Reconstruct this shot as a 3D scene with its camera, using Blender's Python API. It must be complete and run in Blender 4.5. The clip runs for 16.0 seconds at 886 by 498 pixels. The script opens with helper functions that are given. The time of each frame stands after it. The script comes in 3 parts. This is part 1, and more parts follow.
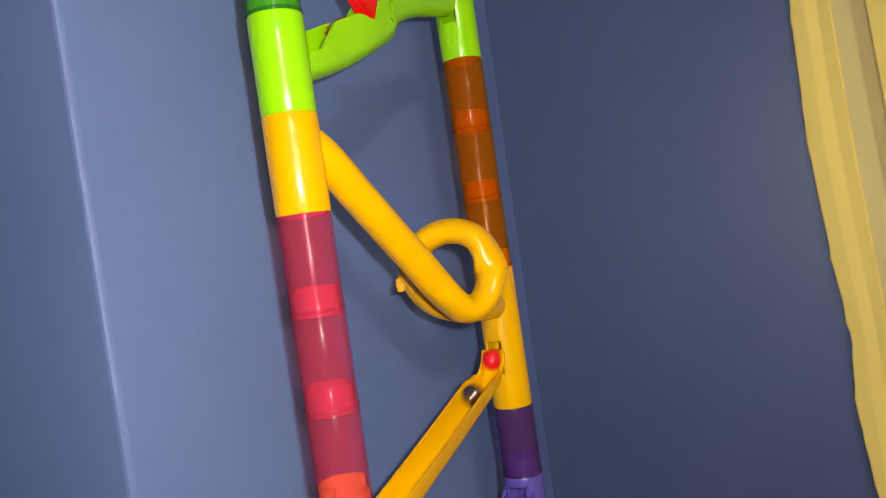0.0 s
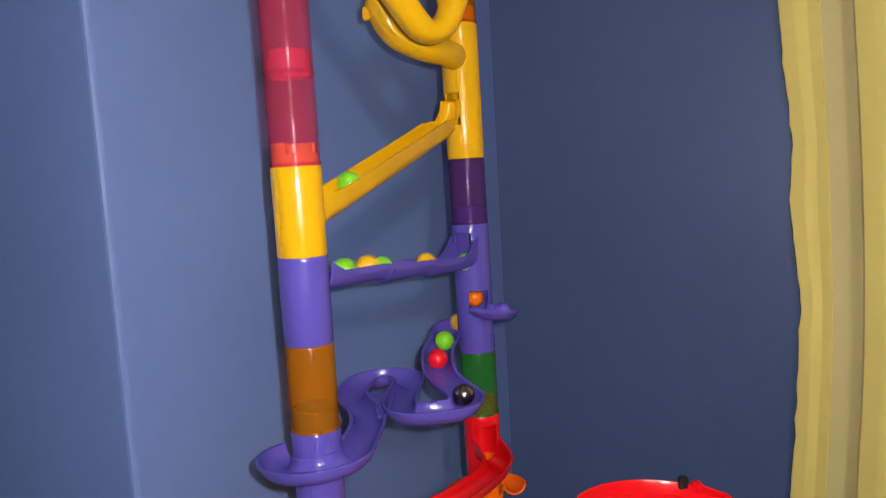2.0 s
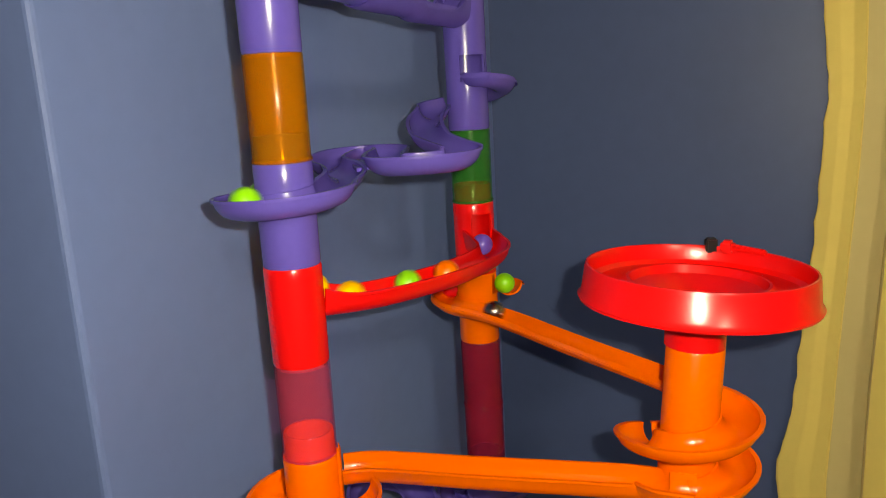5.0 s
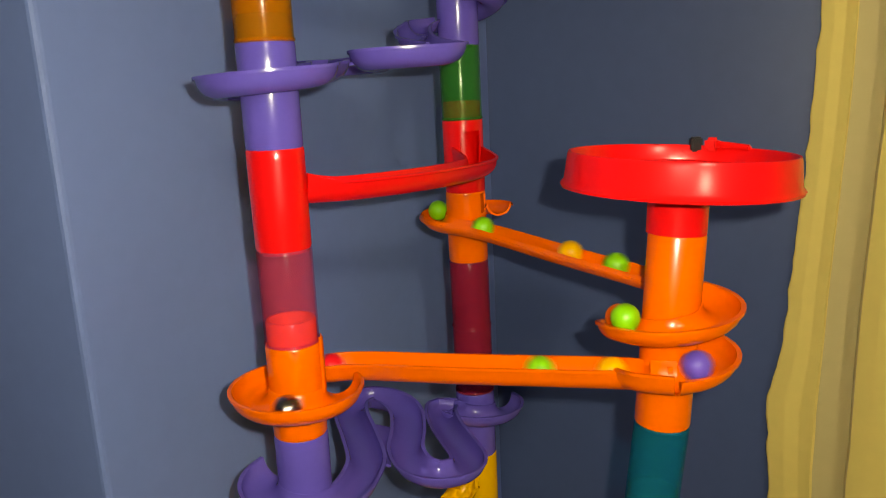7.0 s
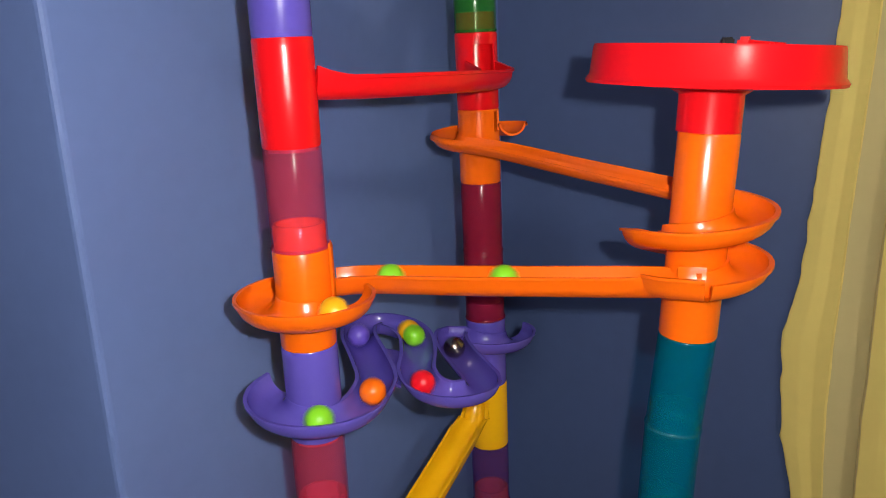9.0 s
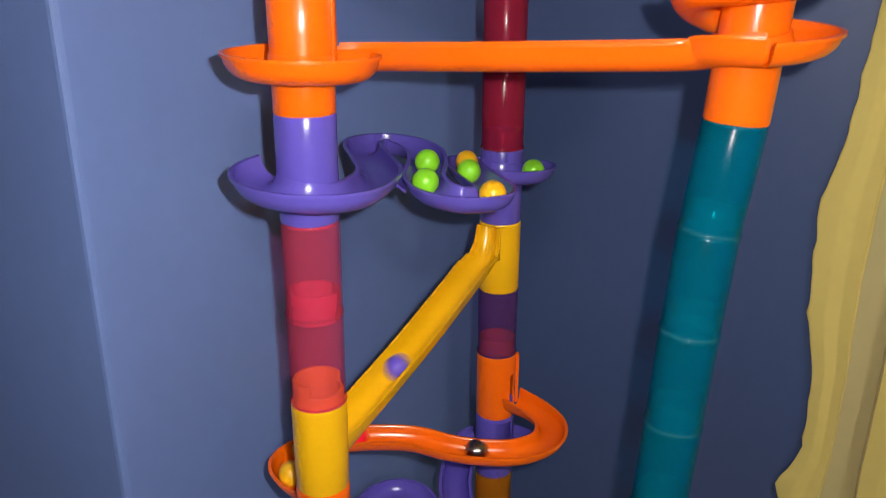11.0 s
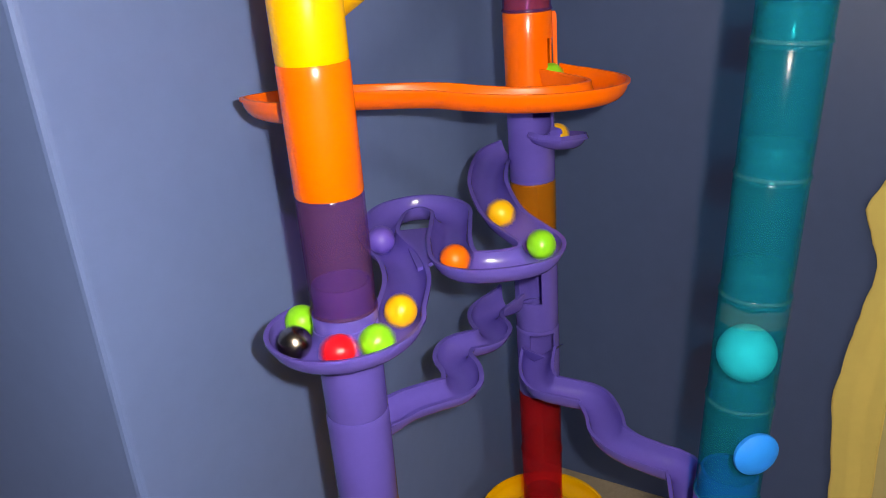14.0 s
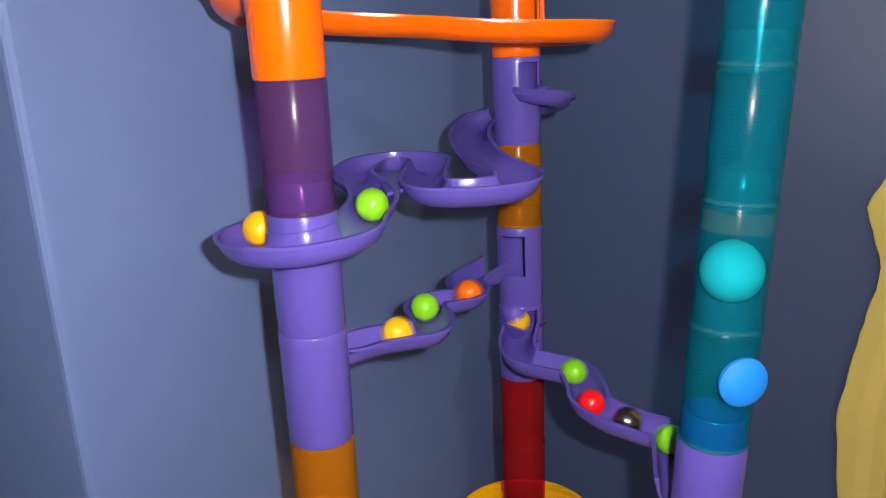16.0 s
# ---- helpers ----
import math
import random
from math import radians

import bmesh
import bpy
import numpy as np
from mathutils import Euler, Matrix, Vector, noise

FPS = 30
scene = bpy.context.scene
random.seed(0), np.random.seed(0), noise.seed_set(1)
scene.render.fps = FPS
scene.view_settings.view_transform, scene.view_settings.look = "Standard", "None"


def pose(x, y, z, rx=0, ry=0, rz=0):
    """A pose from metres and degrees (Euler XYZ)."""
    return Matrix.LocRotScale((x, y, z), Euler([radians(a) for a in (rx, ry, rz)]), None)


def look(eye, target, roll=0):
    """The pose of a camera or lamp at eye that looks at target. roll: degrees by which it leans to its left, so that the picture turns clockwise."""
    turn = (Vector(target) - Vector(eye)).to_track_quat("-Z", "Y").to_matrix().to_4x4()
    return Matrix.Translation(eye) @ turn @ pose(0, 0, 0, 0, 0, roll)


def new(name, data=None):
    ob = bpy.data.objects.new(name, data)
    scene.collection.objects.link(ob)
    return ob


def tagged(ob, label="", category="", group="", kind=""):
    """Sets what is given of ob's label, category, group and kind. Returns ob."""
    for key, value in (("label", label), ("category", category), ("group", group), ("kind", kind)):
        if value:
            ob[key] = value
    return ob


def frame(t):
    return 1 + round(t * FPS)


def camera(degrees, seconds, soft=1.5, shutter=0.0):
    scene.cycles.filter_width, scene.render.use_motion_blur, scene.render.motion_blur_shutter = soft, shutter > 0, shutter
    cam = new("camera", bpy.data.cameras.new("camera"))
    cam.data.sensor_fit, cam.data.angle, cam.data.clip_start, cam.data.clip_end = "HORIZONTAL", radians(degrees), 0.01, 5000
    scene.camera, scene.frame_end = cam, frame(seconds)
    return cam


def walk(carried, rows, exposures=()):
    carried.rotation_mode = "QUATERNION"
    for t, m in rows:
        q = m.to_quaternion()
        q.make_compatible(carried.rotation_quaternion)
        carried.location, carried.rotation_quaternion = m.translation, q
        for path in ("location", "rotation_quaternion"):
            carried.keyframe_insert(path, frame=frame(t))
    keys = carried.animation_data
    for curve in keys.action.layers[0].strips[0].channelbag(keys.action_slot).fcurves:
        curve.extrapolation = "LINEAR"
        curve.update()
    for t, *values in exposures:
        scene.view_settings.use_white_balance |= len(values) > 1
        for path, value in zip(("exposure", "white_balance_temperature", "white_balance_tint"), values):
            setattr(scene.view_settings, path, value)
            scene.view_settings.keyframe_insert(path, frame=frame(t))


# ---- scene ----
cam = camera(59.00, 16.0, soft=0.45, shutter=0.4)
PATH = [
    (0, pose(0.0989, -0.4411, 1.3241, 88.563, 8.115, 2.805)),
    (0.5, pose(0.1176, -0.4655, 1.3008, 88.871, 6.510, 3.711)),
    (1, pose(0.1100, -0.4719, 1.2417, 87.503, 4.612, 3.890)),
    (1.5, pose(0.1166, -0.4881, 1.2002, 85.655, 3.897, 2.978)),
    (2, pose(0.1125, -0.4874, 1.1711, 83.848, 3.272, 2.403)),
    (2.5, pose(0.1082, -0.4798, 1.1489, 82.336, 2.416, 2.079)),
    (3, pose(0.1047, -0.4572, 1.1157, 80.908, 2.029, 2.493)),
    (3.5, pose(0.1008, -0.4383, 1.0944, 79.478, 1.432, 2.085)),
    (6, pose(0.0875, -0.4170, 1.0135, 77.676, 3.924, -0.659)),
    (6.5, pose(0.0956, -0.4262, 0.9993, 77.713, 3.284, -0.098)),
    (7, pose(0.0998, -0.4318, 0.9853, 77.468, 2.675, 0.709)),
    (7.5, pose(0.0969, -0.4396, 0.9629, 77.021, 2.018, 0.833)),
    (8, pose(0.0939, -0.4370, 0.9555, 76.278, 2.150, 0.920)),
    (10.3, pose(0.0822, -0.3972, 0.8999, 72.471, 1.938, -0.306)),
    (10.5, pose(0.0878, -0.4006, 0.8873, 71.775, 0.898, 0.124)),
    (11, pose(0.0859, -0.3926, 0.8489, 70.602, -0.505, 2.418)),
    (11.5, pose(0.1006, -0.3756, 0.8254, 69.557, 0.137, 2.867)),
    (12, pose(0.0983, -0.3748, 0.8007, 68.501, 0.880, 0.929)),
    (12.5, pose(0.0875, -0.3638, 0.7684, 67.525, 0.698, 0.331)),
    (13, pose(0.0672, -0.3483, 0.6993, 66.811, 0.765, 0.054)),
    (13.2, pose(0.0771, -0.3469, 0.6739, 67.146, 2.069, 1.655)),
    (13.5, pose(0.0630, -0.3365, 0.6388, 67.003, 3.028, 0.392)),
    (14, pose(0.0604, -0.3361, 0.6092, 67.777, 3.933, 0.296)),
    (14.5, pose(0.0739, -0.3359, 0.5992, 68.224, 4.116, 0.462)),
    (15, pose(0.0737, -0.3254, 0.5864, 68.566, 2.394, 0.302)),
    (15.5, pose(0.0709, -0.3288, 0.5656, 69.939, 1.400, 1.174)),
    (16, pose(0.0760, -0.3412, 0.5217, 74.112, 2.206, 1.587)),
]
EXPOSURES = [(0, 0.08, 7300, 10), (0.7, 0.13, 6700, 10), (2.0, 0.05, 6500, 10), (3.0, -0.07, 6700, 10), (3.7, -0.12, 7300, 10), (5.8, -0.14, 9200, 0), (6.6, -0.19, 9200, 0), (7.2, -0.19, 8100, 4), (7.7, -0.17, 6600, 10), (8.2, -0.17, 6500, 10), (10.3, -0.22, 6500, 10), (11.5, -0.12, 6500, 10), (12.5, -0.02, 6300, 10), (13.5, -0.17, 6500, 10), (14.0, -0.12, 7300, 10), (14.5, -0.16, 6900, 10), (16.0, -0.21, 6900, 10)]
walk(cam, PATH, EXPOSURES)

U = 0.0562          # height of one module of the towers
Z0 = 1.40           # height of module line 0 above the floor
TUBE = 0.016        # outer radius of the tubes
BALL = 0.0082


def height(n):
    return Z0 - U * n


def axis(tower, n):
    """Where a tower's axis stands at module line n: the towers lean a little."""
    x, y, lx, ly = {"a": (0, 0, 0, 0), "b": (0.1055, 0.1904, -0.0064, 0.0083), "c": (0.2178, -0.0038, 0.0527, 0.0120)}[tower]
    h = 0.45 - U * n
    bend = 0.0048 * min(1, max(0, (12.2 - n) / 1.4)) if tower == "c" else 0      # the third tower's top is shifted to fit the camera's view
    return x + lx * h + bend, y + ly * h


CORNER = Vector((0.139, 0.450, 0))
E1 = Vector((0.8637, -0.5041, 0))     # along the right-hand wall
E2 = Vector((-0.5041, -0.8637, 0))    # along the left-hand wall

# ---- light ----
world = bpy.data.worlds.new("room_dark")
world.use_nodes = True
world.node_tree.nodes["Background"].inputs[0].default_value = (0.6, 0.7, 1.0, 1)
world.node_tree.nodes["Background"].inputs[1].default_value = 0.01
scene.world = world

lamp = bpy.data.lights.new("ceiling_lamp", "AREA")
lamp.shape, lamp.size, lamp.energy, lamp.color = "DISK", 0.20, 22.0, (1.0, 0.93, 0.84)
new("ceiling_lamp_light", lamp).matrix_world = look((0.75, -2.70, 2.30), (0.1, 0.0, 0.95))


# ---- materials ----
def nodes_of(name):
    m = bpy.data.materials.new(name)
    m.use_nodes = True
    nt = m.node_tree
    return m, nt, nt.nodes["Principled BSDF"]


def varied(nt, color, amount, scale, detail=4.0, coords="Object"):
    """A base colour that wavers a little at two scales."""
    tc = nt.nodes.new("ShaderNodeTexCoord")
    big = nt.nodes.new("ShaderNodeTexNoise")
    big.inputs["Scale"].default_value, big.inputs["Detail"].default_value = scale, detail
    fine = nt.nodes.new("ShaderNodeTexNoise")
    fine.inputs["Scale"].default_value, fine.inputs["Detail"].default_value = scale * 14, 2
    nt.links.new(tc.outputs[coords], big.inputs["Vector"])
    nt.links.new(tc.outputs[coords], fine.inputs["Vector"])
    add = nt.nodes.new("ShaderNodeMath")
    add.operation = "MULTIPLY_ADD"
    add.inputs[1].default_value = 0.35
    nt.links.new(fine.outputs["Fac"], add.inputs[0])
    nt.links.new(big.outputs["Fac"], add.inputs[2])
    ramp = nt.nodes.new("ShaderNodeMapRange")
    ramp.inputs["From Min"].default_value, ramp.inputs["From Max"].default_value = 0.35, 1.0
    ramp.inputs["To Min"].default_value, ramp.inputs["To Max"].default_value = 1 - amount, 1 + amount
    nt.links.new(add.outputs[0], ramp.inputs["Value"])
    mix = nt.nodes.new("ShaderNodeMix")
    mix.data_type, mix.blend_type = "RGBA", "MULTIPLY"
    mix.inputs["Factor"].default_value = 1
    mix.inputs["A"].default_value = (*color, 1)
    nt.links.new(ramp.outputs[0], mix.inputs["B"])
    return mix.outputs["Result"], fine, big


def bump(nt, bsdf, source, strength, distance):
    b = nt.nodes.new("ShaderNodeBump")
    b.inputs["Strength"].default_value, b.inputs["Distance"].default_value = strength, distance
    nt.links.new(source, b.inputs["Height"])
    nt.links.new(b.outputs["Normal"], bsdf.inputs["Normal"])


def plastic(name, color, rough=0.22):
    m, nt, b = nodes_of(name)
    c, fine, big = varied(nt, color, 0.06, 25)
    nt.links.new(c, b.inputs["Base Color"])
    r = nt.nodes.new("ShaderNodeMapRange")
    r.inputs["To Min"].default_value, r.inputs["To Max"].default_value = rough - 0.02, rough + 0.06
    nt.links.new(big.outputs["Fac"], r.inputs["Value"])
    nt.links.new(r.outputs[0], b.inputs["Roughness"])
    b.inputs["Specular IOR Level"].default_value = 0.45
    b.inputs["Subsurface Weight"].default_value = 0.0
    bump(nt, b, big.outputs["Fac"], 0.03, 0.0006)
    return m


def clear_plastic(name, color, tint, body=0.45):
    """Tinted see-through tube plastic: part of the light goes straight through, part is scattered by the milky wall."""
    m, nt, b = nodes_of(name)
    c, fine, big = varied(nt, color, 0.10, 18)
    nt.links.new(c, b.inputs["Base Color"])
    b.inputs["Roughness"].default_value = 0.20
    t = nt.nodes.new("ShaderNodeBsdfTransparent")
    t.inputs["Color"].default_value = (*tint, 1)
    mix = nt.nodes.new("ShaderNodeMixShader")
    mix.inputs[0].default_value = body
    nt.links.new(t.outputs[0], mix.inputs[1])
    nt.links.new(b.outputs[0], mix.inputs[2])
    nt.links.new(mix.outputs[0], nt.nodes["Material Output"].inputs["Surface"])
    return m


YELLOW = plastic("yellow_plastic", (0.82, 0.43, 0.005))
PURPLE = plastic("purple_plastic", (0.104, 0.076, 0.41))
RED = plastic("red_plastic", (0.80, 0.006, 0.010))
ORANGE = plastic("orange_plastic", (0.90, 0.135, 0.003))
GREEN = plastic("lime_plastic", (0.28, 0.70, 0.01))
PINK_T = clear_plastic("pink_clear_plastic", (0.82, 0.16, 0.30), (0.97, 0.66, 0.74), 0.11)
AMBER_T = clear_plastic("amber_clear_plastic", (0.80, 0.36, 0.03), (0.93, 0.68, 0.30), 0.17)
BROWN_T = clear_plastic("brown_clear_plastic", (0.75, 0.27, 0.02), (0.95, 0.72, 0.36), 0.12)
DPURPLE_T = clear_plastic("violet_clear_plastic", (0.24, 0.11, 0.32), (0.72, 0.54, 0.78), 0.16)
GREEN_T = clear_plastic("green_clear_plastic", (0.04, 0.27, 0.05), (0.74, 0.88, 0.66), 0.24)
RED_T = clear_plastic("wine_clear_plastic", (0.52, 0.04, 0.11), (0.86, 0.36, 0.46), 0.24)
REDDISH_T = clear_plastic("red_clear_plastic", (0.62, 0.03, 0.05), (0.92, 0.34, 0.36), 0.18)
TEAL_T = clear_plastic("teal_clear_plastic", (0.002, 0.25, 0.33), (0.20, 0.86, 0.92), 0.14)

# the plugged-in collars are moulded thicker than the tube walls
COLLARS = {
    PINK_T: clear_plastic("pink_thick_plastic", (0.86, 0.12, 0.24), (0.97, 0.60, 0.68), 0.42),
    BROWN_T: clear_plastic("brown_thick_plastic", (0.85, 0.26, 0.02), (0.95, 0.66, 0.30), 0.40),
    AMBER_T: clear_plastic("amber_thick_plastic", (0.80, 0.38, 0.05), (0.93, 0.68, 0.30), 0.30),
    TEAL_T: clear_plastic("teal_thick_plastic", (0.004, 0.30, 0.38), (0.25, 0.84, 0.90), 0.26),
}
# paler teal on the rims paints in the highlight along each joint
RIMS = {TEAL_T: clear_plastic("teal_rim_highlight_plastic", (0.08, 0.42, 0.47), (0.35, 0.86, 0.91), 0.12)}
TAPE = clear_plastic("clear_tape", (0.55, 0.75, 0.72), (0.95, 0.98, 0.97), 0.015)


def ball_material(name, color, rough=0.3):
    return plastic(name, color, rough)


BALL_MATS = {
    "green": (ball_material("green_ball_paint", (0.22, 0.62, 0.02)), "bright green glossy plastic marble"),
    "yellow": (ball_material("yellow_ball_paint", (0.88, 0.46, 0.01)), "warm yellow glossy plastic marble"),
    "orange": (ball_material("orange_ball_paint", (0.92, 0.16, 0.005)), "orange glossy plastic marble"),
    "red": (ball_material("red_ball_paint", (0.85, 0.008, 0.02)), "red glossy plastic marble"),
    "purple": (ball_material("purple_ball_paint", (0.13, 0.08, 0.50)), "purple glossy plastic marble"),
    "cyan": (ball_material("cyan_ball_paint", (0.10, 0.92, 0.86), 0.4), "pale cyan rubber ball stuck in a teal tube"),
    "blue": (ball_material("blue_ball_paint", (0.0, 0.22, 0.82), 0.65), "bright blue rubber ball stuck in a teal tube"),
}
m, nt, b = nodes_of("polished_steel")
c, fine, big = varied(nt, (0.30, 0.26, 0.23), 0.3, 60)
nt.links.new(c, b.inputs["Base Color"])
b.inputs["Metallic"].default_value, b.inputs["Roughness"].default_value = 1.0, 0.24
bump(nt, b, big.outputs["Fac"], 0.15, 0.0005)
BALL_MATS["steel"] = (m, "dark polished steel ball bearing")



def wall_paint(name, color):
    """Satin wall paint with the faint stipple of the roller."""
    m, nt, b = nodes_of(name)
    c, fine, big = varied(nt, color, 0.09, 5)
    nt.links.new(c, b.inputs["Base Color"])
    b.inputs["Roughness"].default_value = 0.44
    b.inputs["Specular IOR Level"].default_value = 0.45
    roller = nt.nodes.new("ShaderNodeTexNoise")
    roller.inputs["Scale"].default_value, roller.inputs["Detail"].default_value = 260, 3
    tc = nt.nodes.new("ShaderNodeTexCoord")
    nt.links.new(tc.outputs["Object"], roller.inputs["Vector"])
    bump(nt, b, roller.outputs["Fac"], 0.02, 0.0012)
    return m


# one blue in lit and shaded copies; the right wall's shade is painted in
WALL = wall_paint("lit_blue_wall_paint", (0.128, 0.190, 0.420))
WALL_SHADED = wall_paint("shaded_blue_wall_paint", (0.066, 0.100, 0.222))


def cloth(name, color):
    m, nt, b = nodes_of(name)
    c, fine, big = varied(nt, color, 0.06, 6)
    nt.links.new(c, b.inputs["Base Color"])
    b.inputs["Roughness"].default_value = 0.75
    b.inputs["Sheen Weight"].default_value = 0.2
    weave = nt.nodes.new("ShaderNodeTexNoise")
    weave.inputs["Scale"].default_value, weave.inputs["Detail"].default_value = 900, 2
    tc = nt.nodes.new("ShaderNodeTexCoord")
    nt.links.new(tc.outputs["Object"], weave.inputs["Vector"])
    bump(nt, b, weave.outputs["Fac"], 0.08, 0.0006)
    return m


CLOTH = cloth("yellow_curtain_cloth", (0.86, 0.67, 0.18))
CLOTH_OLIVE = cloth("olive_curtain_cloth", (0.60, 0.50, 0.22))

PLAIN, nt, b = nodes_of("white_ceiling_paint")
c, fine, big = varied(nt, (0.75, 0.74, 0.72), 0.04, 3)
nt.links.new(c, b.inputs["Base Color"])
b.inputs["Roughness"].default_value = 0.8
FLOOR, nt, b = nodes_of("beige_carpet")
c, fine, big = varied(nt, (0.33, 0.27, 0.20), 0.2, 12)
nt.links.new(c, b.inputs["Base Color"])
b.inputs["Roughness"].default_value = 0.95
bump(nt, b, fine.outputs["Fac"], 0.5, 0.004)

CHIP, nt, b = nodes_of("bare_plaster_chip")
c, fine, big = varied(nt, (0.72, 0.72, 0.72), 0.1, 40)
nt.links.new(c, b.inputs["Base Color"])
b.inputs["Roughness"].default_value = 0.85

GLOW, nt, b = nodes_of("torch_led")
b.inputs["Base Color"].default_value = (1, 1, 1, 1)
b.inputs["Emission Color"].default_value = (1.0, 0.97, 0.92, 1)
b.inputs["Emission Strength"].default_value = 12000.0
BLACK = plastic("black_phone_shell", (0.01, 0.01, 0.012), 0.35)


# ---- mesh helpers ----
def mesh_object(name, bm, material, smooth=True):
    me = bpy.data.meshes.new(name)
    bmesh.ops.recalc_face_normals(bm, faces=bm.faces)
    if smooth:
        for f in bm.faces:
            f.smooth = True
        for e in bm.edges:
            if len(e.link_faces) == 2 and e.calc_face_angle() > radians(38):
                e.smooth = False
    bm.to_mesh(me)
    bm.free()
    me.materials.append(material)
    return new(name, me)


def part(name, bm, material, parent, label=""):
    ob = mesh_object(name, bm, material)
    ob.parent = parent
    return tagged(ob, label) if label else ob


def thing(name, where, label, category, group=""):
    ob = new(name)
    ob.empty_display_size = 0.02
    ob.matrix_world = where
    return tagged(ob, label, category, group)


def prism(points, z0, z1):
    bm = bmesh.new()
    low = [bm.verts.new((p[0], p[1], z0)) for p in points]
    top = [bm.verts.new((p[0], p[1], z1)) for p in points]
    bm.faces.new(low[::-1])
    bm.faces.new(top)
    for i in range(len(points)):
        j = (i + 1) % len(points)
        bm.faces.new((low[i], low[j], top[j], top[i]))
    return bm


def lathe(profile, steps=40, closed=True, a0=0.0, a1=2 * math.pi):
    """Turns a closed profile of (radius, z) about the z axis."""
    bm = bmesh.new()
    full = abs(a1 - a0 - 2 * math.pi) < 1e-6
    rings = []
    for i in range(steps if full else steps + 1):
        a = a0 + (a1 - a0) * i / steps
        rings.append([bm.verts.new((r * math.cos(a), r * math.sin(a), z)) for r, z in profile])
    k = len(profile)
    for i in range(len(rings) if full else len(rings) - 1):
        p, q = rings[i], rings[(i + 1) % len(rings)]
        for j in range(k if closed else k - 1):
            bm.faces.new((p[j], p[(j + 1) % k], q[(j + 1) % k], q[j]))
    if not full and closed:
        bm.faces.new(rings[0])
        bm.faces.new(rings[-1][::-1])
    return bm


def smooth_path(points, step=0.004):
    """Catmull-Rom through the points, evenly walked."""
    pts = [Vector(p) for p in points]
    ext = [2 * pts[0] - pts[1]] + pts + [2 * pts[-1] - pts[-2]]
    out = []
    for i in range(1, len(ext) - 2):
        p0, p1, p2, p3 = ext[i - 1:i + 3]
        n = max(2, int((p2 - p1).length / step))
        for k in range(n):
            t = k / n
            out.append(0.5 * (2 * p1 + (p2 - p0) * t + (2 * p0 - 5 * p1 + 4 * p2 - p3) * t * t + (3 * p1 - p0 - 3 * p2 + p3) * t ** 3))
    out.append(pts[-1])
    return out


def frames_along(path):
    """Heading, side (to the right) and up at each point of a path."""
    out = []
    for i, p in enumerate(path):
        d = (path[min(i + 1, len(path) - 1)] - path[max(i - 1, 0)]).normalized()
        flat = Vector((d.x, d.y, 0))
        if flat.length < 0.05:
            flat = Vector((out[-1][3].x, out[-1][3].y, 0)) if out else Vector((1, 0, 0))
        side = Vector((flat.y, -flat.x, 0)).normalized()
        up = side.cross(d).normalized()
        out.append((p, side, up, d))
    return out


def sweep(path, section, closed_section=True, caps=True):
    """Sweeps a section of (side, up) along a path of points."""
    bm = bmesh.new()
    rows = []
    for i, (p, side, up, d) in enumerate(frames_along(path)):
        s = section(i / (len(path) - 1)) if callable(section) else section
        rows.append([bm.verts.new(p + side * a + up * b) for a, b in s])
    k = len(rows[0])
    for p, q in zip(rows, rows[1:]):
        for j in range(k):
            bm.faces.new((p[j], p[(j + 1) % k], q[(j + 1) % k], q[j]))
    if caps:
        bm.faces.new(rows[0][::-1])
        bm.faces.new(rows[-1])
    return bm


def gutter(r=0.0100, lip=0.004, thick=0.0016, flare=0.0012, k=10):
    """A U section: half round below, short upright lips with a rounded flared edge."""
    inner, outer = [], []
    for i in range(k + 1):
        a = math.pi + math.pi * i / k
        inner.append((r * math.cos(a), r + r * math.sin(a)))
        outer.append(((r + thick) * math.cos(a), r + (r + thick) * math.sin(a)))
    inner = [(-r - flare * 0.6, r + lip)] + inner + [(r + flare * 0.6, r + lip)]
    outer = [(-r - thick - flare, r + lip), (-r - thick - flare, r + lip - 0.0015)] + outer + [(r + thick + flare, r + lip - 0.0015), (r + thick + flare, r + lip)]
    return outer + inner[::-1]


def round_section(r, k=16):
    return [(r * math.cos(2 * math.pi * i / k), r * math.sin(2 * math.pi * i / k)) for i in range(k)]


# ---- the room ----
ROOM_TOP = 2.42
w_end = CORNER + E2 * 0.5187
ret = w_end + Vector((-0.89, 0.456, 0)) * 0.9


def wall(name, pts, label, paint=WALL):
    ob = mesh_object(name, prism([(p.x, p.y) for p in pts], 0.0, ROOM_TOP), paint, smooth=False)
    mod = ob.modifiers.new("bevel", "BEVEL")
    mod.width, mod.segments, mod.limit_method = 0.004, 3, "ANGLE"
    return tagged(ob, label, "wall", kind="structure")


left_wall = wall("wall_left", [CORNER, w_end, ret, ret - E2 * 0.5, CORNER - E2 * 0.15], "blue painted wall with a projecting corner, in the lit tone")
for v in left_wall.data.vertices:      # the projecting end is leaned a little to fit the camera's view
    if (v.co.xy - w_end.xy).length < 0.01 or (v.co.xy - ret.xy).length < 0.01:
        v.co += E2 * (0.003 - (1.3 - v.co.z) * 0.0036)
far1 = CORNER + E1 * 2.6
wall("wall_right", [CORNER + E2 * 0.003 - E1 * 0.15, far1, far1 - E2 * 0.15, CORNER - E2 * 0.146 - E1 * 0.15], "blue painted wall behind the marble run, shade put into its colour", WALL_SHADED)
far2 = far1 + E2 * 3.0
wall("wall_far", [far1 + E1 * 0.003, far2, far2 + E1 * 0.15, far1 + E1 * 0.15], "plain blue painted wall behind the camera")
